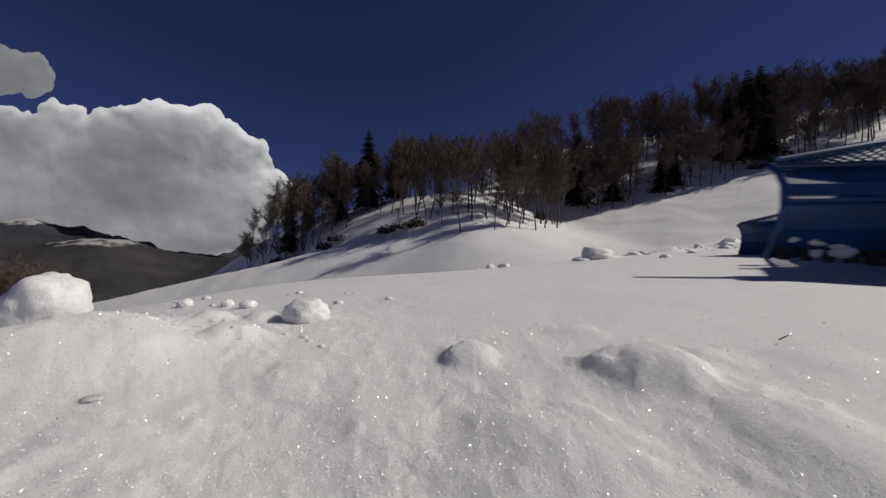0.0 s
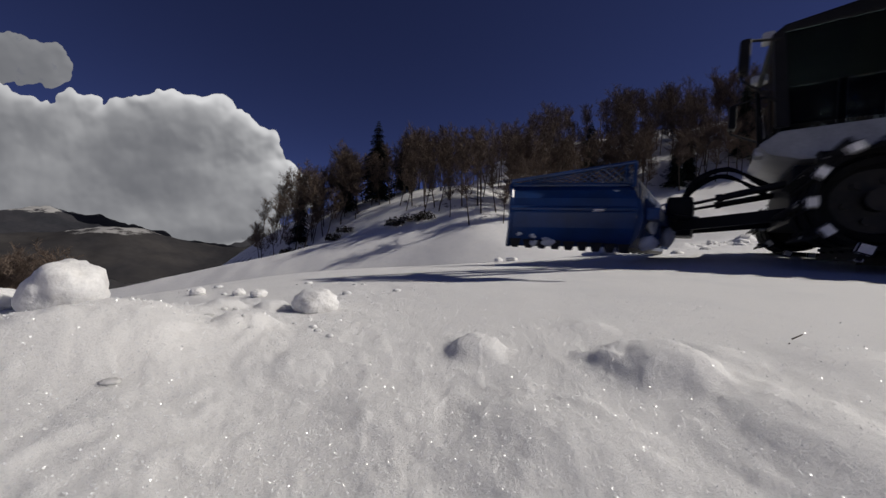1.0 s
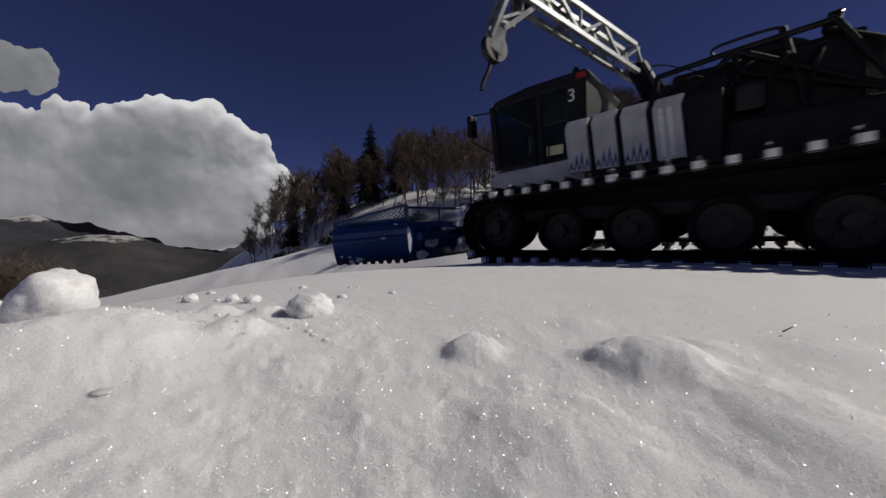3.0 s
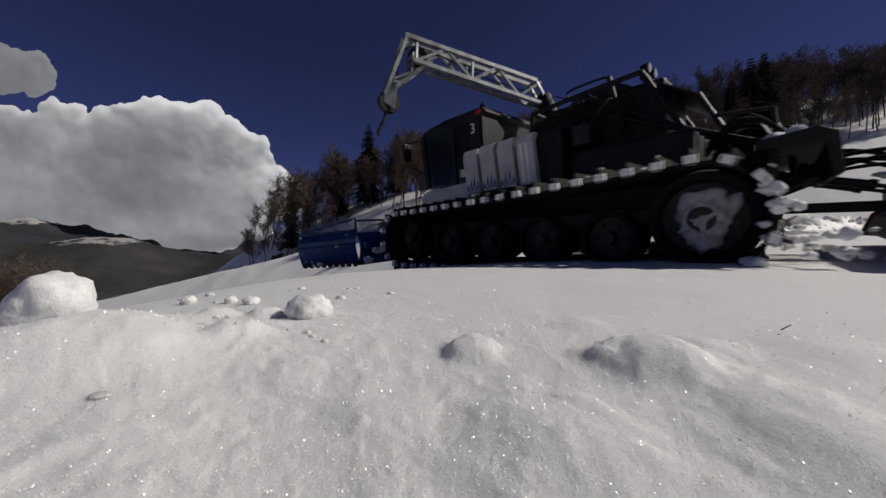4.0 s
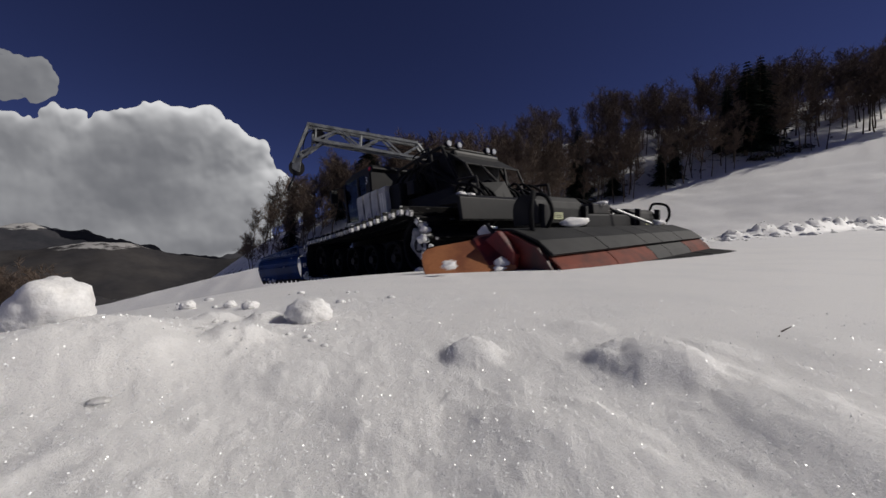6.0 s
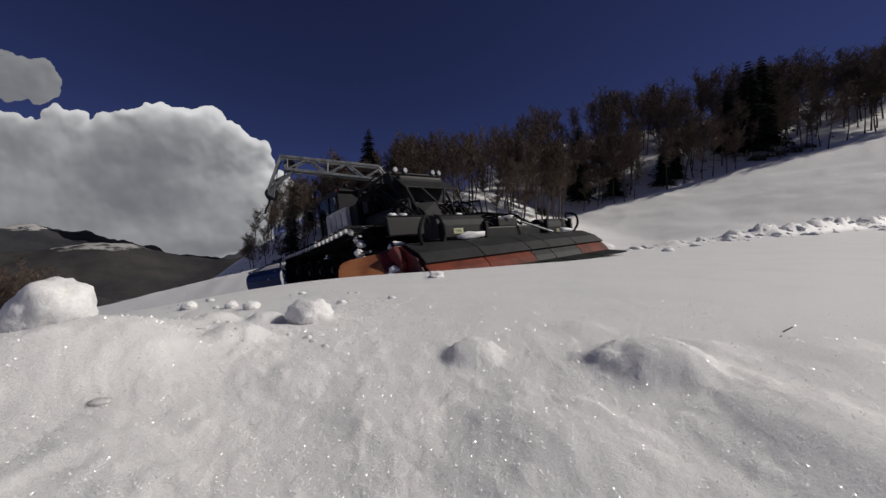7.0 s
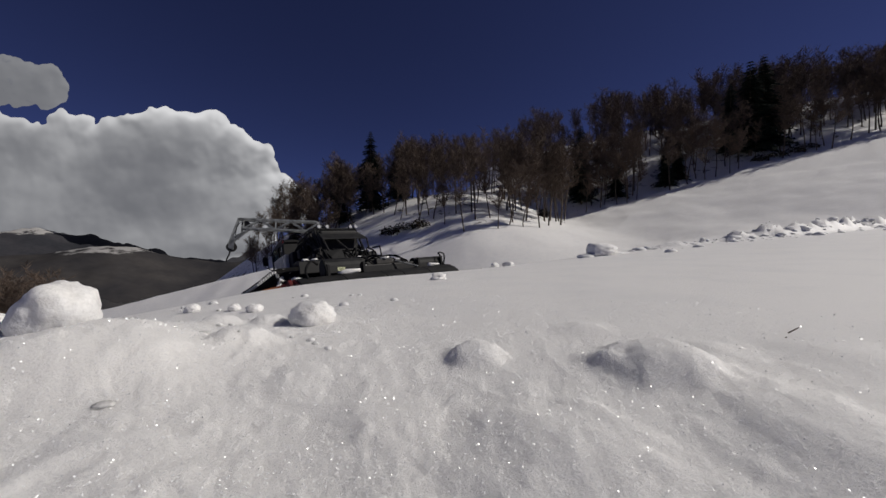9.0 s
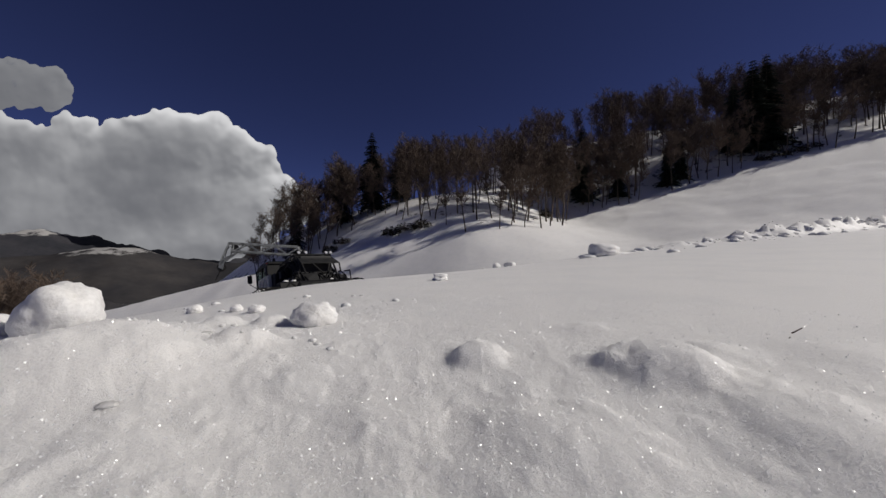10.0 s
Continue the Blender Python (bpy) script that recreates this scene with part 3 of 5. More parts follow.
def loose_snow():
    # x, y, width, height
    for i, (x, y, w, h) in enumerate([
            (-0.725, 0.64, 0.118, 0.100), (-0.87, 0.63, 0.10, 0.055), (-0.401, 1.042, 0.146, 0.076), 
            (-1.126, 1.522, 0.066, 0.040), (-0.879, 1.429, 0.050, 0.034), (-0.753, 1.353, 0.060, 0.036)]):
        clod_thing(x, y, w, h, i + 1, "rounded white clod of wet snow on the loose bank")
    for i, (x, y, w, h) in enumerate([(1.62, 10.6, 0.30, 0.22), (2.1, 10.9, 0.42, 0.20), (1.2, 10.4, 0.16, 0.10)]):
        clod_thing(x, y, w, h, i + 51, "white clod of snow on the groomed slope", subdiv=3)
    # the broken slab at the end of the bank
    bm = bmesh.new()
    clod_into(bm, (0, 0, 0.12), (0.42, 0.30, 0.20), 61, 4)
    clod_into(bm, (0.5, 0.05, 0.02), (0.55, 0.25, 0.10), 62, 4)
    clod_into(bm, (-0.42, -0.05, -0.02), (0.22, 0.2, 0.08), 63, 3)
    for v in bm.verts:
        if v.co.x < -0.25 and v.co.z > 0.05:
            v.co.x = -0.25 + (v.co.x + 0.25) * 0.25
    slab = part("snow_slab", bm, M_SNOW, None, smooth=True)
    slab.matrix_basis = pose(3.85, 8.3, at(3.85, 8.3), 0, 0, 12)
    tagged(slab, "broken block of snow at the end of a snow bank", "snow block")
    # crumbs along the bank and over the loose snow
    rng = random.Random(6)
    bm = bmesh.new()
    for i in range(420):
        x = 4.6 + rng.random() ** 0.8 * 19
        y = 8.3 + 0.44 * (x - 3.85) + rng.gauss(0.0, 0.55)
        r = 0.02 + 0.11 * rng.random() ** 4
        clod_into(bm, (x, y, at(x, y) - r * 0.1), (r * rng.uniform(0.9, 1.6), r * rng.uniform(0.9, 1.4), r * rng.uniform(0.6, 1.0)), i, 2)
    tagged(part("bank_crumbs", bm, M_SNOW, None, smooth=True), "broken crumbs of snow along the bank", "snow", kind="stuff")
    bm = bmesh.new()
    for i in range(60):
        y = rng.uniform(0.7, 1.9)
        x = -0.50 * y + rng.gauss(-0.15, 0.26) * y
        r = (0.002 + 0.007 * rng.random() ** 3) * (0.4 + y)
        clod_into(bm, (x, y, at(x, y) - r * 0.15), (r * 1.3, r * 1.2, r * 1.0), i, 2)
    tagged(part("snow_crumbs", bm, M_SNOW, None, smooth=True), "small crumbs of snow on the loose bank", "snow", kind="stuff")


def ice_crystals():
    """Wet grains: tiny facets on the snow, tilted to glint the sun at the camera."""
    rs = np.random.RandomState(5)
    n = 24000
    r = 0.28 * (1.5 / 0.28) ** rs.rand(n)
    a = np.radians(rs.uniform(-58, 58, n))
    x, y = r * np.sin(a), r * np.cos(a)
    z = height(x, y) + 0.0015
    size = 0.0012 * r ** 0.6 * rs.uniform(0.4, 1.5, n) ** 1.8
    nrm = np.array([0.44, -0.45, 0.70]) + rs.normal(size=(n, 3)) * 0.32
    nrm /= np.linalg.norm(nrm, axis=1, keepdims=True)
    e1 = np.cross(nrm, rs.normal(size=(n, 3)))
    e1 /= np.linalg.norm(e1, axis=1, keepdims=True)
    e2 = np.cross(nrm, e1)
    tri = np.stack([e1 * math.cos(q) + e2 * math.sin(q) for q in (0, 2.1, 4.2)], 1)
    co = np.stack([x, y, z], -1)[:, None, :] + tri * size[:, None, None]
    ob = mesh_object("ice_grains", co.reshape(-1, 3).tolist(), np.arange(3 * n).reshape(n, 3).tolist(), M_ICE)
    return tagged(ob, "glittering ice grains on the snow", "snow", kind="stuff")


M_ICE = mat("ice_grain", (0.82, 0.82, 0.82), (0.75, 0.75, 0.76), rough=0.30, scale=50, fine=300, bump=0, spec=1.0)
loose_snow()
ice_crystals()


def ground_bits():
    """Two dry twigs and dirty ice on the snow."""
    for (x, y), lines in (((0.757, 0.735), [((-0.008, 0, 0.006), (0.018, 0.004, 0.016)), ((-0.022, -0.004, -0.008), (-0.012, 0, -0.003))]),):
        V, F = [], []
        for p0, p1 in lines:
            tube_into(V, F, p0, p1, 0.0016, 0.001, 6)
        ob = mesh_object("dry_twig", V, F, M_BARK)
        ob.matrix_basis = pose(x, y, at(x, y) + 0.004)
        tagged(ob, "bit of dark dry twig lying on the snow", "twig")
    for i, (x, y, w) in enumerate([(-0.553, 0.782, 0.012), (-0.470, 0.470, 0.013)]):
        bm = bmesh.new()
        clod_into(bm, (0, 0, 0), (w, w * 0.7, w * 0.35), 80 + i, 4)
        ob = part("dirty_ice", bm, M_DIRTY, None, smooth=True)
        ob.matrix_basis = pose(x, y, at(x, y) + w * 0.03, 0, 0, 15)
        tagged(ob, "flat grey piece of dirty ice in the snow", "ice")


M_DIRTY = mat("dirty_ice", (0.50, 0.49, 0.47), (0.68, 0.67, 0.66), rough=0.4, scale=40, fine=200, bump=0.4, depth=0.004)
ground_bits()


def thicket():
    """Bare saplings beyond the heap, at the valley's edge."""
    sap = tree_thing("bare_sapling", 90, 3.5)
    tagged(sap, "bare leafless sapling at the edge of the slope", "tree", "saplings by the heap")
    plant("sapling", [(sap, -11.9, 9.5, 0, 6), (sap, -12.5, 9.7, 80, -4), (sap, -11.6, 9.3, 160, 5), (sap, -12.2, 9.2, 220, -6), (sap, -13.0, 10.2, 300, 3), (sap, -12.6, 10.4, 30, 3)])


thicket()


# ---- the snow groomer ----
M_BLACK = mat("black_paint", (0.006, 0.006, 0.007), (0.013, 0.012, 0.012), rough=0.55, spec=0.25, scale=3, fine=50, bump=0.1, depth=0.005)
M_STEEL = mat("dark_steel", (0.012, 0.012, 0.013), (0.028, 0.024, 0.021), rough=0.55, metal=0.4, scale=7, fine=60, bump=0.3, depth=0.004)
M_RUBBER = mat("black_rubber", (0.006, 0.006, 0.007), (0.013, 0.013, 0.014), rough=0.9, scale=8, fine=80, bump=0.3, depth=0.004, spec=0.2)
M_TRACK = mat("worn_track_steel", (0.008, 0.008, 0.009), (0.020, 0.018, 0.017), rough=0.7, scale=7, fine=60, bump=0.3, depth=0.004, spec=0.2)
M_BLUE = mat("blue_paint", (0.009, 0.050, 0.19), (0.012, 0.036, 0.11), rough=0.35, scale=2.5, fine=40, bump=0.12, depth=0.006)
M_SILVER = mat("silver_paint", (0.52, 0.52, 0.51), (0.38, 0.38, 0.38), rough=0.4, scale=3, fine=40, bump=0.05, depth=0.003)
M_GALV = mat("galvanised_steel", (0.27, 0.28, 0.28), (0.12, 0.125, 0.125), rough=0.45, metal=0.3, scale=5, fine=60, bump=0.1, depth=0.003)
M_ORANGE = mat("orange_plastic", (0.40, 0.155, 0.060), (0.24, 0.080, 0.034), rough=0.6, scale=4, fine=50, bump=0.2, depth=0.004)
M_RED = mat("worn_red_paint", (0.15, 0.018, 0.014), (0.05, 0.012, 0.010), rough=0.45, scale=5, fine=40, bump=0.2, depth=0.004)
M_EDGE = mat("orange_red_plate", (0.17, 0.032, 0.014), (0.08, 0.018, 0.010), rough=0.7, scale=5, fine=50, bump=0.3, depth=0.006, spec=0.2)
M_MAT = mat("grey_rubber_mat", (0.022, 0.022, 0.022), (0.011, 0.011, 0.011), rough=0.65, spec=0.25, scale=4, fine=70, bump=0.3, depth=0.004)
M_WHITE = mat("white_decal", (0.78, 0.78, 0.76), (0.66, 0.66, 0.65), rough=0.5, scale=20, fine=90, bump=0)
M_YELLOW = mat("pale_yellow_sign", (0.70, 0.72, 0.42), (0.60, 0.62, 0.38), rough=0.5, scale=20, fine=90, bump=0)
M_DECAL = mat("violet_blue_decal", (0.030, 0.035, 0.16), (0.05, 0.05, 0.18), rough=0.4, scale=12, fine=90, bump=0)
M_REDLIGHT = mat("red_lens", (0.35, 0.02, 0.02), (0.25, 0.015, 0.015), rough=0.15, scale=20, fine=90, bump=0)
M_LENS = mat("lamp_lens", (0.60, 0.61, 0.63), (0.45, 0.45, 0.47), rough=0.15, scale=30, fine=90, bump=0.1, depth=0.002)


def glass_material():
    m = bpy.data.materials.new("tinted_glass")
    m.use_nodes = True
    b = m.node_tree.nodes["Principled BSDF"]
    b.inputs["Base Color"].default_value = (0.30, 0.36, 0.36, 1)
    b.inputs["Roughness"].default_value, b.inputs["Transmission Weight"].default_value, b.inputs["IOR"].default_value = 0.03, 1.0, 1.15
    return m


M_GLASS = glass_material()


def add_box(bm, lo, hi, bevel=0.02, tilt=None):
    made = bmesh.ops.create_cube(bm, size=1)["verts"]
    lo, hi = Vector(lo), Vector(hi)
    for v in made:
        v.co = Vector(lo[i] + (v.co[i] + 0.5) * (hi[i] - lo[i]) for i in range(3))
    if tilt:
        bmesh.ops.transform(bm, matrix=tilt, verts=made)
    if bevel:
        edges = list({e for v in made for e in v.link_edges})
        bmesh.ops.bevel(bm, geom=edges, offset=bevel, segments=2, affect="EDGES", profile=0.6)


def box(name, lo, hi, material, parent, label="", bevel=0.02, tilt=None):
    bm = bmesh.new()
    add_box(bm, lo, hi, bevel, tilt)
    return part(name, bm, material, parent, label)


def add_prism(bm, profile, x0, x1, bevel=0.0):
    """A slab whose side view is the profile of (y, z), from x0 to x1."""
    a = [bm.verts.new((x0, y, z)) for y, z in profile]
    b = [bm.verts.new((x1, y, z)) for y, z in profile]
    n = len(profile)
    fs = [bm.faces.new(a), bm.faces.new(b[::-1])] + [bm.faces.new((a[i], b[i], b[(i + 1) % n], a[(i + 1) % n])) for i in range(n)]
    bmesh.ops.recalc_face_normals(bm, faces=fs)
    if bevel:
        bmesh.ops.bevel(bm, geom=list({e for f in fs for e in f.edges}), offset=bevel, segments=2, affect="EDGES", profile=0.6)


def prism(name, profile, x0, x1, material, parent, label="", bevel=0.0):
    bm = bmesh.new()
    add_prism(bm, profile, x0, x1, bevel)
    return part(name, bm, material, parent, label)


def add_plate(bm, corners, thick, bevel=0.0):
    """A flat plate through the corners, thick metres deep."""
    c = [Vector(p) for p in corners]
    n = (c[1] - c[0]).cross(c[2] - c[0]).normalized() * thick / 2
    a, b = [bm.verts.new(p + n) for p in c], [bm.verts.new(p - n) for p in c]
    k = len(c)
    fs = [bm.faces.new(a), bm.faces.new(b[::-1])] + [bm.faces.new((a[i], b[i], b[(i + 1) % k], a[(i + 1) % k])) for i in range(k)]
    bmesh.ops.recalc_face_normals(bm, faces=fs)
    if bevel:
        bmesh.ops.bevel(bm, geom=list({e for f in fs for e in f.edges}), offset=bevel, segments=1, affect="EDGES")


def plate(name, corners, thick, material, parent, label="", bevel=0.0):
    bm = bmesh.new()
    add_plate(bm, corners, thick, bevel)
    return part(name, bm, material, parent, label)


def add_rod(bm, p0, p1, r0, r1=None, n=10):
    V, F = [], []
    tube_into(V, F, p0, p1, r0, r0 if r1 is None else r1, n)
    vs = [bm.verts.new(v) for v in V]
    for f in F:
        bm.faces.new([vs[i] for i in f])
    bm.faces.new(vs[:n][::-1]), bm.faces.new(vs[n:])


def rods(name, lines, r, material, parent, label="", n=8):
    bm = bmesh.new()
    for p0, p1 in lines:
        add_rod(bm, p0, p1, r, n=n)
    return part(name, bm, material, parent, label)


def hose(name, points, r, material, parent, label="", n=18):
    """A round hose through the points, rounded by a spline."""
    pts = [Vector(p) for p in points]
    pts = [pts[0] * 2 - pts[1]] + pts + [pts[-1] * 2 - pts[-2]]
    line = []
    for i in range(1, len(pts) - 2):
        a, b, c, d = pts[i - 1:i + 3]
        for k in range(6):
            t = k / 6
            line.append(0.5 * (2 * b + (c - a) * t + (2 * a - 5 * b + 4 * c - d) * t * t + (3 * b - a - 3 * c + d) * t ** 3))
    line.append(pts[-2])
    V, F, k = [], [], 7
    n_ref = (line[1] - line[0]).orthogonal().normalized()
    for i, p in enumerate(line):
        d = (line[min(i + 1, len(line) - 1)] - line[max(i - 1, 0)]).normalized()
        n_ref = (n_ref - d * n_ref.dot(d)).normalized()
        o = d.cross(n_ref)
        V += [tuple(p + (n_ref * math.cos(2 * math.pi * j / k) + o * math.sin(2 * math.pi * j / k)) * r) for j in range(k)]
        if i:
            s = (i - 1) * k
            F += [(s + j, s + (j + 1) % k, s + k + (j + 1) % k, s + k + j) for j in range(k)]
    F += [tuple(range(k))[::-1], tuple(range(len(V) - k, len(V)))]
    return mesh_object(name, V, F, material, parent, smooth=True, label=label)


def ram(parent, p0, p1, name="hydraulic_cylinder"):
    """A hydraulic cylinder: a black barrel with a bright rod."""
    p0, p1 = Vector(p0), Vector(p1)
    m = p0.lerp(p1, 0.6)
    bm = bmesh.new()
    add_rod(bm, p0, m, 0.045, n=12)
    add_rod(bm, m - (p1 - p0).normalized() * 0.05, m + (p1 - p0).normalized() * 0.01, 0.055, n=12)
    o = part(name, bm, M_STEEL, parent)
    rods("piston_rod", [(m, p1)], 0.022, M_STEEL, o, n=10)
    return o


def clod_mesh(bm, c, size, seed, squash=0.75, subdiv=2):
    made = bmesh.ops.create_icosphere(bm, subdivisions=subdiv, radius=1)["verts"]
    off = Vector((seed * 3.1, seed * 1.7, seed * 0.9))
    for v in made:
        d = v.co.copy()
        k = 1 + 0.55 * noise.noise(d * 1.1 + off) + 0.35 * noise.noise(d * 2.9 + off) + 0.16 * noise.noise(d * 7 + off)
        v.co = Vector(c) + Vector((d.x * size[0], d.y * size[1], d.z * size[2])) * k


def clods(name, spots, parent, label="", subdiv=2):
    for i, (c, size) in enumerate(spots):
        bm = bmesh.new()
        clod_mesh(bm, c, size if isinstance(size, tuple) else (size, size, size * 0.75), i + 1, subdiv=subdiv)
        part(name, bm, M_SNOW, parent, label, smooth=True)


def build_body(g):
    box("chassis", (-0.88, -2.75, 0.45), (0.88, 2.35, 1.12), M_BLACK, g, bevel=0.05)
    # cab: pale lower shell, black upper frame with glass
    cab = prism("cab", [(2.30, 1.16), (2.56, 1.24), (2.66, 1.36), (2.48, 1.50), (0.95, 1.56), (0.95, 1.16)], -1.08, 1.08, M_SILVER, g, "silver-grey lower cab shell", bevel=0.03)
    cab.matrix_basis = Matrix.Diagonal((0.88, 1, 1, 1))
    prism("roof", [(2.62, 2.66), (2.50, 2.76), (1.9, 2.84), (0.95, 2.84), (0.88, 2.74), (0.95, 2.66)], -0.98, 0.98, M_BLACK, cab, "black cab roof", bevel=0.03)
    prism("rear_wall", [(0.95, 1.56), (1.02, 1.56), (1.02, 2.66), (0.95, 2.66)], -1.0, 1.0, M_BLACK, cab)
    for s in (-1, 1):
        # door posts
        prism("front_post", [(2.40, 1.56), (2.52, 1.56), (2.60, 2.66), (2.50, 2.66)], s * 1.03, s * 0.96, M_BLACK, cab, bevel=0.006)
        prism("door_post", [(1.62, 1.56), (1.70, 1.56), (1.72, 2.66), (1.64, 2.66)], s * 1.035, s * 0.965, M_BLACK, cab, bevel=0.006)
        prism("rear_panel", [(1.0, 1.56), (1.24, 1.56), (1.24, 2.66), (1.0, 2.66)], s * 1.03, s * 0.98, M_BLACK, cab, "black rear quarter of the cab", bevel=0.01)
        prism("side_window", [(1.71, 1.58), (2.41, 1.58), (2.50, 2.65), (1.73, 2.65)], s * 1.008, s * 0.996, M_GLASS, cab, "tinted side window")
        prism("rear_side_window", [(1.25, 1.58), (1.61, 1.58), (1.63, 2.65), (1.25, 2.65)], s * 1.008, s * 0.996, M_GLASS, cab, "tinted side window")
        rods("door_handle", [((s * 1.06, 1.52, 1.62), (s * 1.06, 1.52, 1.80))], 0.014, M_STEEL, cab)
        # mirror on two arms
        rods("mirror_arm", [((s * 1.0, 2.50, 2.58), (s * 1.23, 2.86, 2.56)), ((s * 1.23, 2.86, 2.56), (s * 1.24, 2.86, 2.10)), ((s * 1.24, 2.86, 2.10), (s * 1.0, 2.50, 1.85))], 0.016, M_BLACK, cab)
        box("mirror", (s * 1.24 - 0.11, 2.80, 2.16), (s * 1.24 + 0.11, 2.90, 2.54), M_BLACK, cab, "black wing mirror", bevel=0.03)
    plate("windscreen", [(-0.96, 2.47, 1.57), (0.96, 2.47, 1.57), (0.96, 2.57, 2.66), (-0.96, 2.57, 2.66)], 0.012, M_GLASS, cab, "tinted windscreen")
    for s in (-1, 1):
        rods("wiper", [((s * 0.35, 2.50, 1.60), (s * 0.55, 2.56, 2.15))], 0.012, M_BLACK, cab)
        box("headlight", (s * 0.75 - 0.13, 2.56, 1.27), (s * 0.75 + 0.13, 2.68, 1.38), M_LENS, cab, "clear headlight", bevel=0.03)
        box("roof_light", (s * 0.72 - 0.09, 2.56, 2.68), (s * 0.72 + 0.09, 2.68, 2.80), M_LENS, cab, bevel=0.03)
    box("seat", (-0.30, 1.25, 1.20), (0.30, 1.80, 1.66), M_RUBBER, cab, bevel=0.06)
    box("seat_back", (-0.28, 1.18, 1.60), (0.28, 1.34, 2.22), M_RUBBER, cab, bevel=0.06)
    box("yellow_label", (-1.035, 1.30, 1.66), (-1.031, 1.56, 1.80), M_YELLOW, cab, "small yellow label", bevel=0)
    # turning light and red corner lamp
    bm = bmesh.new()
    add_rod(bm, (-0.5, 1.22, 2.84), (-0.5, 1.22, 2.90), 0.075, n=14)
    add_rod(bm, (-0.5, 1.22, 2.90), (-0.5, 1.22, 3.00), 0.060, 0.055, n=14)
    add_rod(bm, (-0.5, 1.22, 3.00), (-0.5, 1.22, 3.05), 0.055, 0.02, n=14)
    part("beacon", bm, M_BLACK, g, "dark rotating beacon")
    box("red_lamp", (-0.88, 0.96, 2.72), (-0.70, 1.10, 2.80), M_REDLIGHT, g, bevel=0.015)
    # fleet number
    font = bpy.data.curves.new("number", "FONT")
    font.body, font.size, font.extrude = "3", 0.26, 0.002
    tmp = new("number_curve", font)
    me = bpy.data.meshes.new_from_object(tmp)
    bpy.data.objects.remove(tmp)
    me.materials.clear()
    me.materials.append(M_WHITE)
    num = new("number_sign", me)
    num.parent = g
    num.matrix_basis = Matrix.Translation((-0.915, 1.22, 2.40)) @ Matrix.Rotation(radians(-90), 4, "Z") @ Matrix.Rotation(radians(90), 4, "X")
    tagged(num, "white number 3 on the cab")

    # side covers of the engine: four pale panels with dark gaps and a zigzag decal
    for s in (-1, 1):
        for k in range(4):
            y1, y0 = 1.10 - k * 0.36, 1.10 - k * 0.36 - 0.29
            z0, zt = 1.30, 2.02 + (0.02 if k else 0)
            cover = prism("side_cover", [(y0, z0), (y1, z0), (y1 + 0.06, zt - 0.10), (y1 + 0.02, zt), (y0 + 0.02, zt + 0.01), (y0 + 0.06, zt - 0.1)], s * 1.22, s * 1.10, M_SILVER, g, "silver louvred engine side panel", bevel=0.015)
            if k < 3:
                bm = bmesh.new()
                for i in range(4):
                    w = (y1 - y0) / 4
                    ya = y0 + i * w + 0.005
                    h = (0.16, 0.26, 0.22, 0.12)[i]
                    add_prism(bm, [(ya, z0 + 0.03), (ya + w * 0.5, z0 + 0.03 + h), (ya + w, z0 + 0.03), (ya + w * 0.78, z0 + 0.03), (ya + w * 0.5, z0 + h * 0.6), (ya + w * 0.22, z0 + 0.03)], s * 1.224, s * 1.2205)
                part("zigzag_decal", bm, M_DECAL, cover, "violet-blue zigzag decal")
            else:
                for yy in (y0 + 0.10, y0 + 0.19):
                    prism("white_stripe", [(yy, z0 + 0.04), (yy + 0.05, z0 + 0.04), (yy + 0.10, zt - 0.12), (yy + 0.05, zt - 0.12)], s * 1.225, s * 1.2205, M_WHITE, cover)
        box("side_step", (s * 1.02 - 0.06, -0.4, 1.06), (s * 1.30 - 0.06 * s, 2.2, 1.16), M_BLACK, g, bevel=0.02)
    box("engine_housing", (-1.09, -0.60, 1.10), (1.09, 0.94, 2.06), M_BLACK, g, bevel=0.04)
    box("rear_housing", (-0.92, -2.10, 1.10), (0.92, -0.62, 1.70), M_BLACK, g, bevel=0.05)
    # rear fender box over the tracks, with a pale strip
    prism("rear_fender", [(-2.66, 1.22), (-2.66, 1.30), (-3.02, 1.34), (-3.13, 1.28), (-3.16, 0.96), (-3.10, 0.94), (-3.06, 1.20)], -1.76, 1.05, M_BLACK, g, "black rear guard panel", bevel=0.01)
    for s in (-1, 1):
        rods("fender_stay", [((s * 0.9, -3.05, 1.0), (s * 0.8, -2.6, 0.8))], 0.03, M_STEEL, g)
        box("tail_lamp", (s * 0.95 - 0.06, -2.79, 1.02), (s * 0.95 + 0.06, -2.75, 1.08), M_REDLIGHT, g, bevel=0.01)
    box("exhaust_guard", (-0.98, -0.95, 1.76), (-0.66, -0.70, 2.05), M_STEEL, g, bevel=0.03)
    box("deck_plate", (-1.5, -1.4, 1.16), (-1.02, 0.2, 1.20), M_STEEL, g, bevel=0.008)


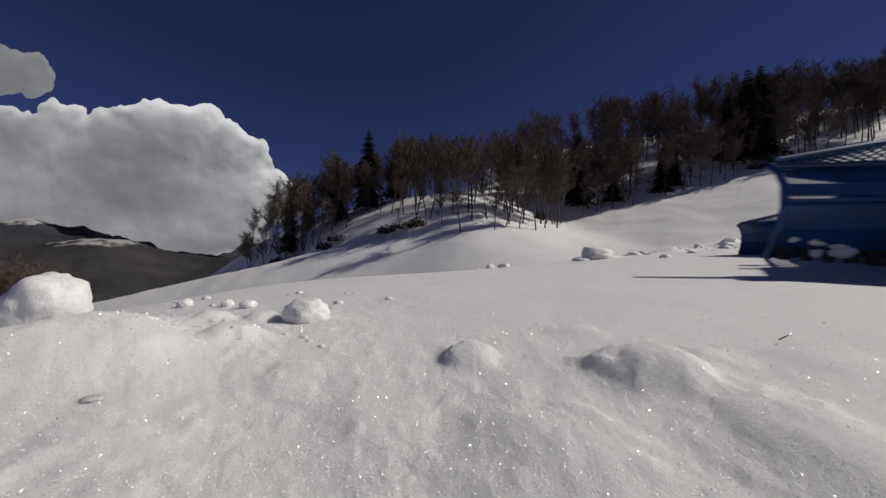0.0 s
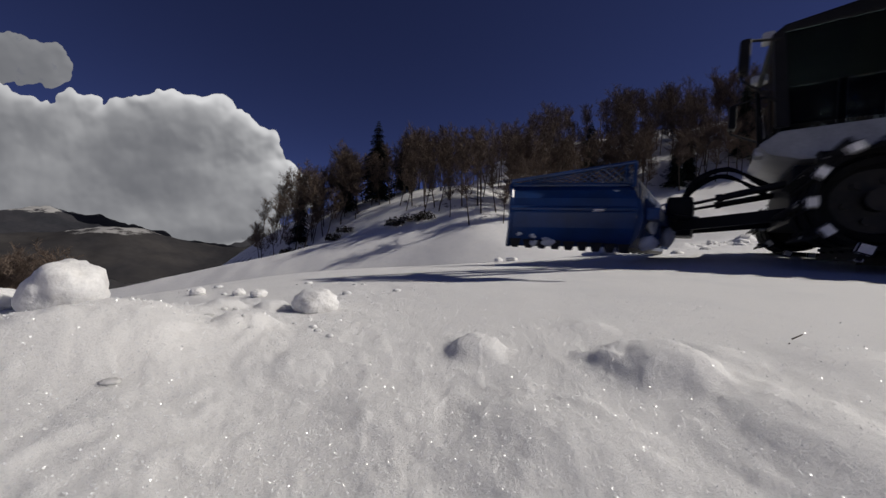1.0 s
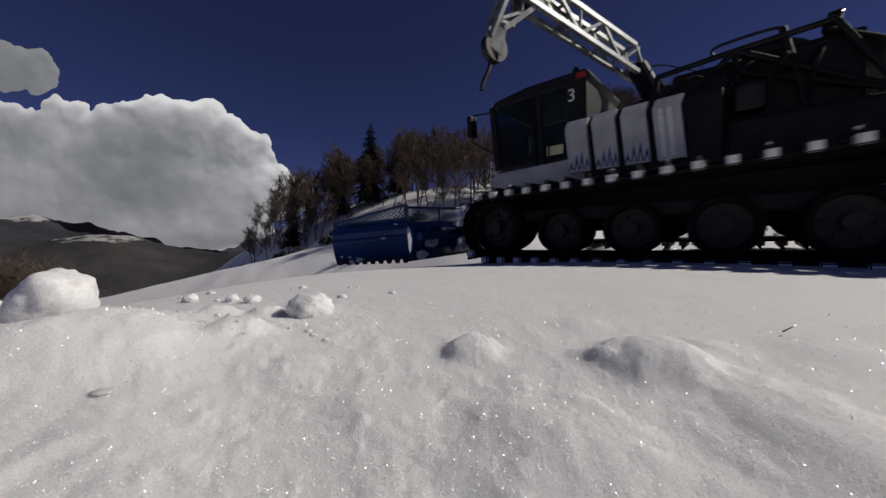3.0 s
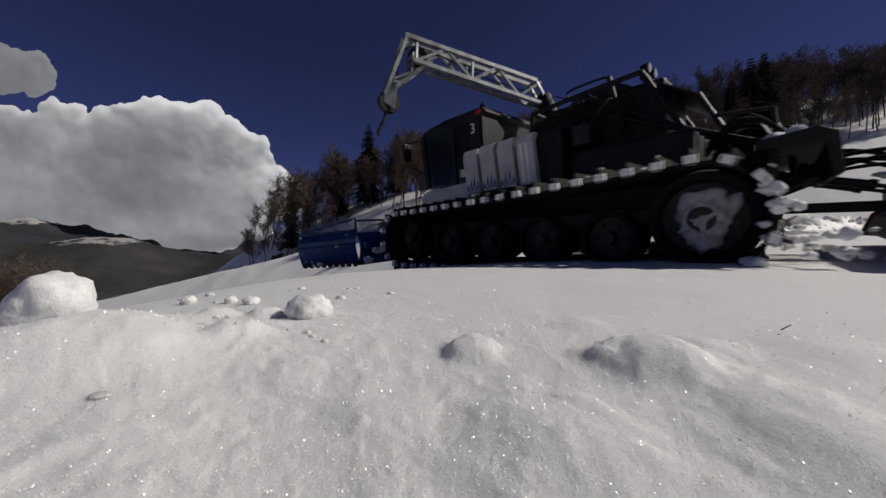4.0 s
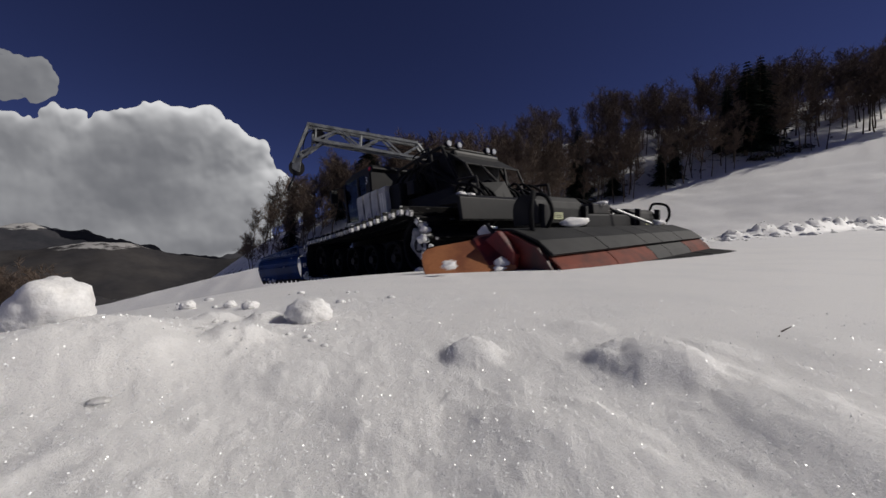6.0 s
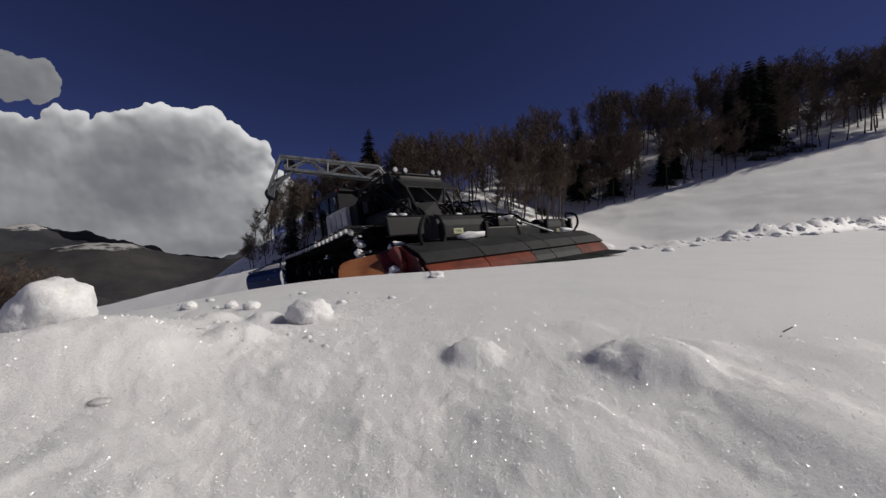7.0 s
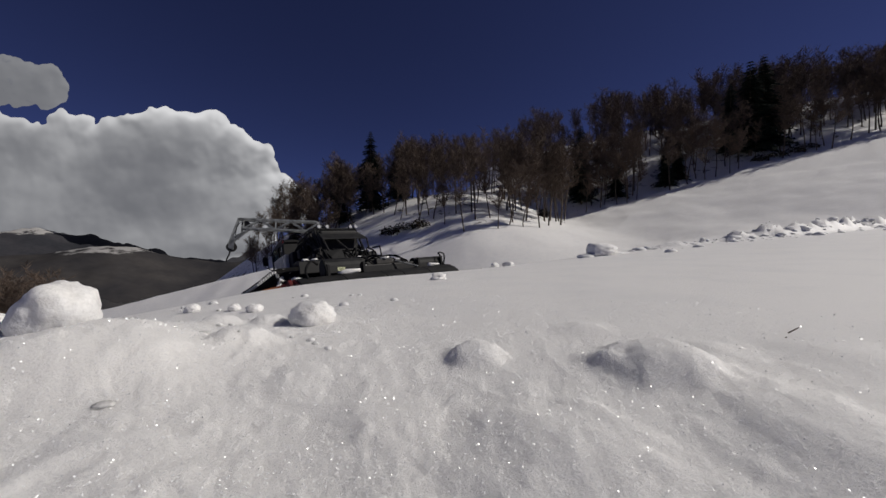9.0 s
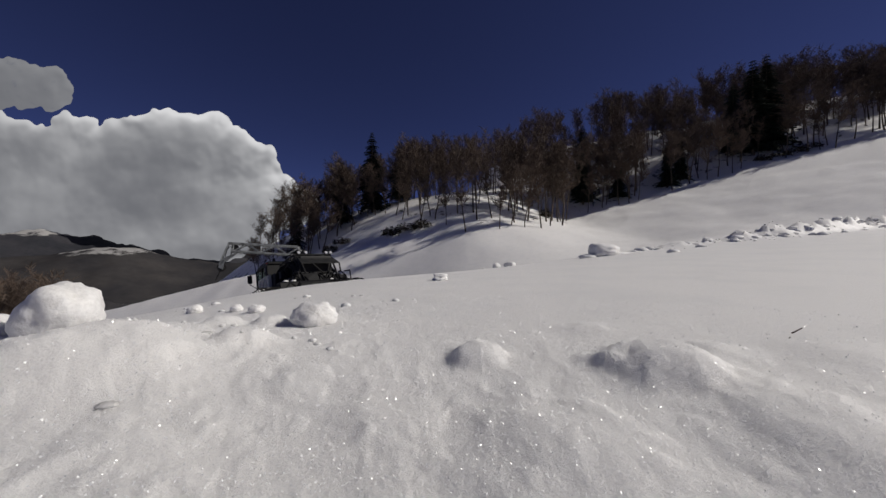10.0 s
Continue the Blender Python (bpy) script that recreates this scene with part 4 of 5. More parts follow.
def build_winch(g):
    """The winch on the rear deck: turret, lattice frame, drum, lamps and the crane-like boom."""
    bm = bmesh.new()
    add_rod(bm, (0.35, 0.10, 1.72), (0.35, 0.10, 2.30), 0.55, n=20)
    add_rod(bm, (0.35, 0.10, 2.30), (0.35, 0.10, 2.38), 0.60, n=20)
    part("turret", bm, M_BLACK, g, "black winch turret")
    bm = bmesh.new()
    add_rod(bm, (-0.40, -1.0, 2.15), (0.75, -1.0, 2.15), 0.34, n=18)
    for x in (-0.42, 0.75):
        add_rod(bm, (x, -1.0, 2.15), (x + 0.05, -1.0, 2.15), 0.50, n=22)
    part("rope_drum", bm, M_STEEL, g, "dark steel rope drum")
    lines = []
    for x in (-0.62, 0.85):
        ft, fb, rt, rb, mid = (x, 0.10, 2.50), (x, 0.20, 1.76), (x, -1.50, 2.60), (x, -1.95, 1.76), (x, -0.70, 2.56)
        lines += [(ft, mid), (mid, rt), (ft, fb), (rt, rb), (fb, mid), (mid, rb), (mid, (x, -0.75, 1.76)), (fb, (x, -0.75, 2.3)), ((x, -0.75, 2.3), rb), ((x, -1.1, 2.67), (x, -1.3, 1.76))]
    for y, z in ((0.10, 2.50), (-0.70, 2.56), (-1.50, 2.60), (-1.95, 1.78)):
        lines.append(((-0.62, y, z), (0.85, y, z)))
    rods("lattice_frame", lines, 0.036, M_BLACK, g, "black tubular winch frame")
    box("winch_housing", (-0.52, -1.75, 1.72), (0.78, -0.05, 2.50), M_BLACK, g, "black winch housing", bevel=0.06)
    for s, x in ((-1, -0.66), (1, 0.89)):
        plate("frame_panel", [(x, 0.05, 2.35), (x, -0.62, 2.30), (x, -0.62, 1.78), (x, 0.12, 1.78)], 0.02, M_BLACK, g)
    plate("rear_hood", [(-0.55, -1.46, 2.56), (0.85, -1.46, 2.56), (0.95, -2.12, 2.12), (-0.62, -2.12, 2.12)], 0.03, M_MAT, g, "dark grey sloping rear hood", bevel=0.008)
    for ends in [((-0.60, -2.10, 2.14), (-0.55, -2.30, 1.72)), ((0.92, -2.10, 2.14), (0.85, -2.30, 1.72)), ((-0.2, -2.10, 2.14), (0.1, -2.30, 1.72)), ((0.5, -2.10, 2.14), (0.3, -2.30, 1.72))]:
        rods("hood_stay", [ends], 0.028, M_STEEL, g)
    for x in (-0.46, -0.18, 0.66, 0.86):
        bm = bmesh.new()
        add_rod(bm, (x, -1.46, 2.69), (x, -1.56, 2.68), 0.05, 0.068, n=16)
        add_rod(bm, (x, -1.48, 2.58), (x, -1.48, 2.66), 0.015, n=8)
        lamp = part("work_lamp", bm, M_BLACK, g, "round work lamp")
        bm = bmesh.new()
        add_rod(bm, (x, -1.558, 2.68), (x, -1.572, 2.68), 0.065, 0.05, n=16)
        part("lens", bm, M_LENS, lamp, "pale round lens")
    hose("grab_rail", [(-0.60, -0.5, 2.54), (-0.58, -0.52, 2.68), (-0.58, -1.05, 2.70), (-0.6, -1.15, 2.58)], 0.018, M_STEEL, g)
    for k in range(5):
        hose("hydraulic_hose", [(-0.7, 0.1 - 0.35 * k, 1.8), (-0.82 - 0.03 * k, 0.0 - 0.33 * k, 2.1), (-0.70, -0.3 - 0.28 * k, 2.35), (-0.55, -0.5 - 0.2 * k, 2.2)], 0.024, M_RUBBER, g)
    # boom: mast, lattice arm to one side, jib with sheave and hook
    base, elbow, tip = Vector((0.60, 0.56, 3.16)), Vector((-2.10, 1.36, 3.48)), Vector((-2.47, 1.52, 2.74))
    boom = part("boom", rod_mesh([((0.42, 0.20, 2.36), base)], 0.16), M_BLACK, g, "silver lattice winch boom")
    along = (elbow - base).normalized()
    up = Vector((0, 0, 1)) - along * along.z
    up.normalize()
    side = along.cross(up)
    length = (elbow - base).length
    depth = 0.40
    for sgn in (-1, 1):
        o = side * 0.10 * sgn
        bm = bmesh.new()
        pt = lambda f, h: base + along * length * f + up * depth * h + o
        add_strut(bm, pt(-0.02, -0.40), pt(1.0, -0.25), 0.038)
        add_strut(bm, pt(0.10, 0.60), pt(1.05, 0.60), 0.038)
        add_strut(bm, pt(-0.02, -0.35), pt(0.10, 0.55), 0.032)
        n = 5
        for i in range(n):
            f0, f1 = 0.06 + 0.92 * i / n, 0.06 + 0.92 * (i + 1) / n
            low0, low1 = -0.40 + 0.15 * f0, -0.40 + 0.15 * f1
            if i % 2:
                add_strut(bm, pt(f0, low0), pt(f1, 0.60), 0.024)
            else:
                add_strut(bm, pt(f0, 0.60), pt(f1, low1), 0.024)
            if i in (2, 4):
                add_strut(bm, pt(f1, low1), pt(f1, 0.55), 0.02)
        part("arm_frame", bm, M_GALV, boom, "silver lattice arm")
        bm = bmesh.new()
        e, t = elbow + o, tip + o * 0.55
        add_strut(bm, e + up * depth * 0.55 + along * 0.12, t + Vector((-0.07, 0.04, 0.1)), 0.034)
        add_strut(bm, e - along * 0.32 - up * 0.02, t + Vector((0.09, -0.04, 0.22)), 0.034)
        add_strut(bm, e + up * 0.02, e.lerp(t, 0.35) + Vector((0.10, -0.03, 0)), 0.02)
        add_strut(bm, e.lerp(t, 0.35) + Vector((0.13, -0.03, 0)), e.lerp(t, 0.55) + Vector((-0.10, 0.05, 0)), 0.02)
        add_strut(bm, e.lerp(t, 0.62) + Vector((0.10, -0.03, 0)), e.lerp(t, 0.62) + Vector((-0.08, 0.05, 0.02)), 0.022)
        part("jib_frame", bm, M_GALV, boom, "silver jib of the boom")
    for f in (0.1, 0.4, 0.7, 1.0):
        for h in (0.55, -0.35 + 0.3 * f):
            bm = bmesh.new()
            add_strut(bm, base + along * length * f + up * depth * h - side * 0.10, base + along * length * f + up * depth * h + side * 0.10, 0.022)
            part("cross_strut", bm, M_GALV, boom)
    for c, r in ((elbow + up * 0.03 - along * 0.12, 0.15), (tip, 0.17)):
        bm = bmesh.new()
        add_rod(bm, c - side * 0.05, c - side * 0.02, r, r * 0.86, n=24)
        add_rod(bm, c - side * 0.02, c + side * 0.02, r * 0.86, r * 0.86, n=24)
        add_rod(bm, c + side * 0.02, c + side * 0.05, r * 0.86, r, n=24)
        part("sheave", bm, M_STEEL, boom, "dark grooved rope sheave")
    for sgn in (-1, 1):
        plate("tip_cheek", [tip + side * 0.075 * sgn + Vector(v) for v in ((0.12, -0.05, 0.25), (-0.06, 0.05, 0.2), (-0.09, 0.06, -0.02), (0.05, -0.02, -0.12))], 0.018, M_GALV, boom, bevel=0.004)
    hook = [tip + Vector((-0.05, 0.02, -0.10)), tip + Vector((-0.09, 0.03, -0.26)), tip + Vector((-0.16, 0.06, -0.40)), tip + Vector((-0.20, 0.08, -0.52))]
    hose("hook", hook, 0.026, M_STEEL, boom, "dark hook hanging from the boom tip")
    hose("winch_rope", [(0.2, -0.7, 2.45), (0.45, 0.1, 3.0), base + up * 0.05, base + along * length * 0.5 + up * 0.04, elbow + up * 0.16, tip + Vector((0.10, -0.03, 0.14)), tip + Vector((-0.02, 0.0, -0.1))], 0.011, M_STEEL, boom)


def build_clutter(g):
    """Pipes, hoses, valves and brackets packed on the rear deck."""
    rng = random.Random(33)
    for k in range(12):
        x = -1.05 + 0.17 * k
        hose("deck_hose", [(x, -2.2, 1.30 + 0.1 * (k % 3)), (x + rng.gauss(0, 0.08), -2.5, 1.62 + 0.1 * (k % 2)), (x * 0.9 + rng.gauss(0, 0.06), -2.82, 1.45), (x * 0.8, -2.9, 1.05)], 0.024, M_RUBBER, g)
    for k in range(9):
        x, y, z = rng.uniform(-1.0, 0.9), rng.uniform(-2.62, -2.3), rng.uniform(1.15, 1.5)
        w, h = rng.uniform(0.06, 0.16), rng.uniform(0.08, 0.2)
        box("valve_box", (x - w, y - w, z - h), (x + w, y + w, z + h), rng.choice((M_BLACK, M_STEEL, M_MAT)), g, bevel=0.015)
    for k in range(6):
        x = -0.9 + 0.36 * k
        rods("deck_strut", [((x, -2.0, 1.72), (x + rng.uniform(-0.3, 0.3), -2.7, 1.2 + rng.random() * 0.3))], 0.022, M_STEEL, g)
    for s in (-1, 1):
        rods("deck_rail", [((s * 1.0, -2.3, 1.75), (s * 1.0, -2.75, 1.70)), ((s * 1.0, -2.75, 1.70), (s * 1.0, -2.8, 1.2))], 0.024, M_STEEL, g)
    plate("rear_guard", [(-1.02, -2.62, 1.62), (-0.35, -2.78, 1.66), (-0.30, -2.95, 1.22), (-1.05, -2.85, 1.20)], 0.02, M_MAT, g, "dark grey rear guard plate", bevel=0.004)
    clods("snow_clump", [((-1.2, -2.75, 1.38), (0.10, 0.08, 0.05)), ((-0.7, -2.7, 1.36), (0.12, 0.06, 0.04)), ((-1.5, -2.9, 1.37), (0.08, 0.06, 0.04)), ((0.2, -2.85, 1.36), (0.10, 0.06, 0.04))], g, "", subdiv=2)


def rod_mesh(lines, r):
    bm = bmesh.new()
    for p0, p1 in lines:
        add_rod(bm, p0, p1, r, n=14)
    return bm


def add_strut(bm, p0, p1, r):
    """A square hollow-section bar."""
    add_rod(bm, p0, p1, r * 1.2, n=4)


def build_blade(g):
    """Front blade: curved mouldboard, two wings swung forward, mesh guard on top, push frame behind."""
    curve = [(3.86, 0.06), (3.76, 0.22), (3.72, 0.42), (3.76, 0.62), (3.88, 0.74)]
    back = [(y - 0.07, z) for y, z in reversed(curve)]
    blade = prism("blade", curve + back, -1.88, 1.88, M_BLUE, g, "blue steel front blade with packed snow")
    box("cutting_edge", (-1.9, 3.78, 0.02), (1.9, 3.88, 0.10), M_STEEL, blade, bevel=0.01)
    for x in (-1.5, -0.75, 0.0, 0.75, 1.5):
        prism("stiffener", [(3.66, 0.12), (3.58, 0.25), (3.58, 0.60), (3.70, 0.72), (3.70, 0.12)], x - 0.03, x + 0.03, M_BLUE, blade)
    box("back_beam", (-1.85, 3.50, 0.40), (1.85, 3.64, 0.54), M_BLUE, blade, bevel=0.02)
    for s in (-1, 1):
        a, b = Vector((s * 1.92, 3.76, 0)), Vector((s * 2.68, 4.92, 0))
        nrm = Vector((b.y - a.y, -(b.x - a.x), 0)).normalized() * s
        def p(f, z, off=0.0):
            return a.lerp(b, f) + Vector((0, 0, z * 1.2)) - nrm * off * 1.0
        # wing as three bent strips, proud rim and ribs
        bm = bmesh.new()
        rows = [(0.06, 0.04), (0.14, -0.01), (0.24, -0.06), (0.38, -0.10), (0.52, -0.09), (0.60, -0.04), (0.66, 0.06)]
        skins = []
        for back in (0.0, 0.035):
            skins.append([[bm.verts.new(p(f, z - 0.05 * f, o + back)) for f in (0, 0.5, 1)] for z, o in rows])
        for sk in skins:
            for i in range(len(rows) - 1):
                for j in range(2):
                    bm.faces.new((sk[i][j], sk[i][j + 1], sk[i + 1][j + 1], sk[i + 1][j]))
        rim = [(0, j) for j in range(3)] + [(i, 2) for i in range(1, len(rows))] + [(len(rows) - 1, j) for j in (1, 0)] + [(i, 0) for i in range(len(rows) - 2, 0, -1)]
        for (i, j), (k, q) in zip(rim, rim[1:] + rim[:1]):
            bm.faces.new((skins[0][i][j], skins[0][k][q], skins[1][k][q], skins[1][i][j]))
        bmesh.ops.recalc_face_normals(bm, faces=bm.faces)
        wing = part("wing", bm, M_BLUE, blade, "blue side wing of the blade", smooth=False)
        lip = [p(1, z - 0.05, o + 0.017) for z, o in rows]
        rods("wing_rim", [(p(0, 0.67, 0.06), p(1, 0.61, 0.06))] + list(zip(lip, lip[1:])), 0.026, M_BLUE, wing)
        rods("wing_ridge", [(p(0, 0.42, -0.10), p(1, 0.37, -0.10))], 0.030, M_BLUE, wing)
        bm = bmesh.new()
        for i in range(9):
            f = (i + 0.5) / 9
            add_plate(bm, [p(f - 0.05, 0.09), p(f + 0.05, 0.085), p(f + 0.025, 0.0), p(f - 0.025, 0.0)], 0.03)
        part("teeth", bm, M_STEEL, wing, "worn cutting teeth")
        # mesh guard, rising towards the corner
        bm = bmesh.new()
        n = 17
        for i in range(n + 1):
            f = i / n
            for sg in (-1, 1):
                f2 = min(1, max(0, f + sg * 0.20))
                z2 = 0.66 - 0.05 * f2 + (0.88 - 0.22 * f2 - 0.66) * min(1.0, abs(f2 - f) / 0.20)
                add_rod(bm, p(f, 0.66 - 0.05 * f, 0.05), p(f2, max(z2, 0.62), 0.02), 0.008, n=4)
        part("mesh_guard", bm, M_BLUE, wing, "blue expanded-metal guard")
        rods("guard_rim", [(p(0, 0.88), p(1, 0.64)), (p(0, 0.88), p(0, 0.64))], 0.022, M_BLUE, wing)
    bm = bmesh.new()
    for i in range(61):
        x = -1.86 + 3.72 * i / 60
        for sg in (-1, 1):
            x2 = min(1.86, max(-1.86, x + sg * 0.22))
            add_rod(bm, (x, 3.84, 0.74), (x2, 3.86, 0.74 + 0.26 * abs(x2 - x) / 0.22), 0.007, n=4)
    part("mesh_guard", bm, M_BLUE, blade, "blue expanded-metal guard")
    rods("guard_rim", [((-1.88, 3.86, 1.01), (1.88, 3.86, 1.01))] + [((x, 3.84, 0.73), (x, 3.86, 1.01)) for x in (-1.88, -0.95, 0, 0.95, 1.88)], 0.022, M_BLUE, blade)
    # push frame
    for s in (-1, 1):
        bm = bmesh.new()
        add_strut(bm, (s * 0.62, 2.2, 0.60), (s * 0.42, 3.55, 0.42), 0.085)
        part("push_arm", bm, M_BLACK, g, "black push arm")
        ram(g, (s * 0.50, 2.30, 0.98), (s * 0.30, 3.45, 0.72))
        ram(g, (s * 0.25, 3.20, 0.55), (s * 1.2, 3.60, 0.50))
    box("blade_mount", (-0.5, 3.25, 0.30), (0.5, 3.56, 0.85), M_BLACK, g, bevel=0.04)
    for k in range(6):
        x = -0.45 + 0.16 * k
        hose("blade_hose", [(x, 2.45, 0.95), (x * 1.1, 2.9, 1.18 + 0.05 * (k % 3)), (x * 0.9, 3.25, 1.05 + 0.07 * (k % 2)), (x * 0.7, 3.42, 0.78)], 0.02, M_RUBBER, g)
    clods("packed_snow", [((-1.45, 3.62, 0.36), (0.18, 0.06, 0.12)), ((-1.0, 3.58, 0.58), (0.20, 0.06, 0.035)), ((-0.55, 3.52, 0.28), (0.2, 0.1, 0.14)), ((-1.75, 3.60, 0.14), (0.12, 0.1, 0.08)),
                          ((-2.07, 4.02, 0.705), (0.03, 0.14, 0.018)), ((-2.26, 4.15, 0.47), (0.035, 0.20, 0.020)), ((-2.64, 4.82, 0.16), (0.02, 0.04, 0.03)), ((-2.56, 4.68, 0.14), (0.02, 0.05, 0.025)), ((-2.48, 4.55, 0.12), (0.02, 0.06, 0.02)), ((-2.44, 4.55, 0.08), (0.05, 0.10, 0.05)), ((-2.52, 4.70, 0.06), (0.04, 0.06, 0.05))], g, "snow stuck to the machine")


RUN = {"y0": -2.30, "z0": 0.66, "r0": 0.50, "y1": 1.95, "z1": 0.575, "r1": 0.43}


def loop_point(s):
    """A place on the track's loop at the length s: y, z and the turn of the outward normal, forwards over the top."""
    y0, z0, r0, y1, z1, r1 = (RUN[k] for k in ("y0", "z0", "r0", "y1", "z1", "r1"))
    L = math.hypot(y1 - y0, z1 - z0)
    tilt = math.atan2(z1 - z0, y1 - y0)
    give = math.asin((r1 - r0) / L)
    a_top = tilt + math.pi / 2 + give
    a_bot = tilt - math.pi / 2 - give
    straight = math.sqrt(L * L - (r1 - r0) ** 2)
    arc1, arc0 = r1 * (a_top - a_bot), r0 * (2 * math.pi - (a_top - a_bot))
    total = 2 * straight + arc1 + arc0
    s = s % total

    def on(yc, zc, r, a):
        return yc + r * math.cos(a), zc + r * math.sin(a)
    if s < straight:
        f = s / straight
        p, q = on(y0, z0, r0, a_top), on(y1, z1, r1, a_top)
        sag = -0.03 * math.sin(math.pi * f)
        return p[0] + (q[0] - p[0]) * f, p[1] + (q[1] - p[1]) * f + sag, a_top, total
    s -= straight
    if s < arc1:
        a = a_top - s / r1
        return *on(y1, z1, r1, a), a, total
    s -= arc1
    if s < straight:
        f = s / straight
        p, q = on(y1, z1, r1, a_bot), on(y0, z0, r0, a_bot)
        return p[0] + (q[0] - p[0]) * f, p[1] + (q[1] - p[1]) * f, a_bot, total
    s -= straight
    a = a_bot - s / r0
    return *on(y0, z0, r0, a), a, total


BARS = 46
GROUSERS, WHEELS = [], []


def grouser_pose(k, travel, x):
    total = loop_point(0)[3]
    y, z, a, _ = loop_point(k * total / BARS + travel)
    return Matrix.Translation((x, y, z)) @ Matrix.Rotation(a - math.pi / 2, 4, "X")


def grouser_mesh(seed):
    """A track bar: aluminium profile with a tall steel web, bolts and a cap of snow on its end."""
    bm = bmesh.new()
    add_box(bm, (-0.60, -0.045, 0.0), (0.60, 0.045, 0.03), 0.006)
    add_box(bm, (-0.62, -0.012, 0.03), (0.62, 0.012, 0.115), 0.004)
    for x in (-0.45, -0.15, 0.15, 0.45):
        add_box(bm, (x - 0.02, -0.04, 0.03), (x + 0.02, 0.04, 0.05), 0)
    add_box(bm, (-0.64, -0.05, -0.03), (-0.57, 0.05, 0.06), 0.01)
    n = len(bm.faces)
    rng = random.Random(seed)
    if seed % 2:
        clod_mesh(bm, (-0.57 + rng.uniform(-0.02, 0.04), rng.uniform(-0.02, 0.02), 0.105), (rng.uniform(0.015, 0.06), rng.uniform(0.010, 0.026), rng.uniform(0.008, 0.020)), seed, subdiv=2)
    clod_mesh(bm, (-0.20 + rng.uniform(-0.2, 0.2), 0.0, 0.09), (rng.uniform(0.05, 0.12), 0.018, 0.016), seed + 5, subdiv=1)
    me = bpy.data.meshes.new("grouser")
    bm.faces.ensure_lookup_table()
    for f in bm.faces[n:]:
        f.material_index, f.smooth = 1, True
    bm.to_mesh(me)
    bm.free()
    me.materials.append(M_TRACK)
    me.materials.append(M_SNOW)
    return me


def wheel_thing(g, x, y, z, r, width):
    w = new("road_wheel")
    w.parent = g
    w.matrix_basis = pose(x, y, z)
    bm = bmesh.new()
    prof = [(-0.5, 0.80), (-0.5, 0.94), (-0.35, 1.0), (0.35, 1.0), (0.5, 0.94), (0.5, 0.80), (0.2, 0.70), (-0.2, 0.70)]
    n = 28
    rows = [[bm.verts.new((px * width, math.cos(2 * math.pi * i / n) * pr * r, math.sin(2 * math.pi * i / n) * pr * r)) for px, pr in prof] for i in range(n)]
    for i in range(n):
        for j in range(len(prof)):
            bm.faces.new((rows[i][j], rows[i][(j + 1) % 8], rows[(i + 1) % n][(j + 1) % 8], rows[(i + 1) % n][j]))
    bmesh.ops.recalc_face_normals(bm, faces=bm.faces)
    part("tyre", bm, M_RUBBER, w, "black rubber tyre")
    bm = bmesh.new()
    add_rod(bm, (-0.3 * width, 0, 0), (0.3 * width, 0, 0), r * 0.74, n=24)
    add_rod(bm, (-0.5 * width, 0, 0), (0.5 * width, 0, 0), r * 0.25, n=16)
    for i in range(6):
        a = math.pi * i / 3
        add_rod(bm, (-0.36 * width, math.cos(a) * r * 0.48, math.sin(a) * r * 0.48), (-0.29 * width, math.cos(a) * r * 0.48, math.sin(a) * r * 0.48), r * 0.09, n=8)
    part("rim", bm, M_STEEL, w, "dark steel rim")
    # snow packed in the rear wheel, its shade put into the grey
    if y < -2 and x < 0:
        bm = bmesh.new()
        clod_mesh(bm, (-0.44 * width, 0.03, 0.02), (0.05, r * 0.55, r * 0.42), 5, subdiv=4)
        part("packed_snow", bm, M_SHADED_SNOW, w, "packed snow greyed for the machine's shade", smooth=True)
    WHEELS.append((w, x, y, z, r))


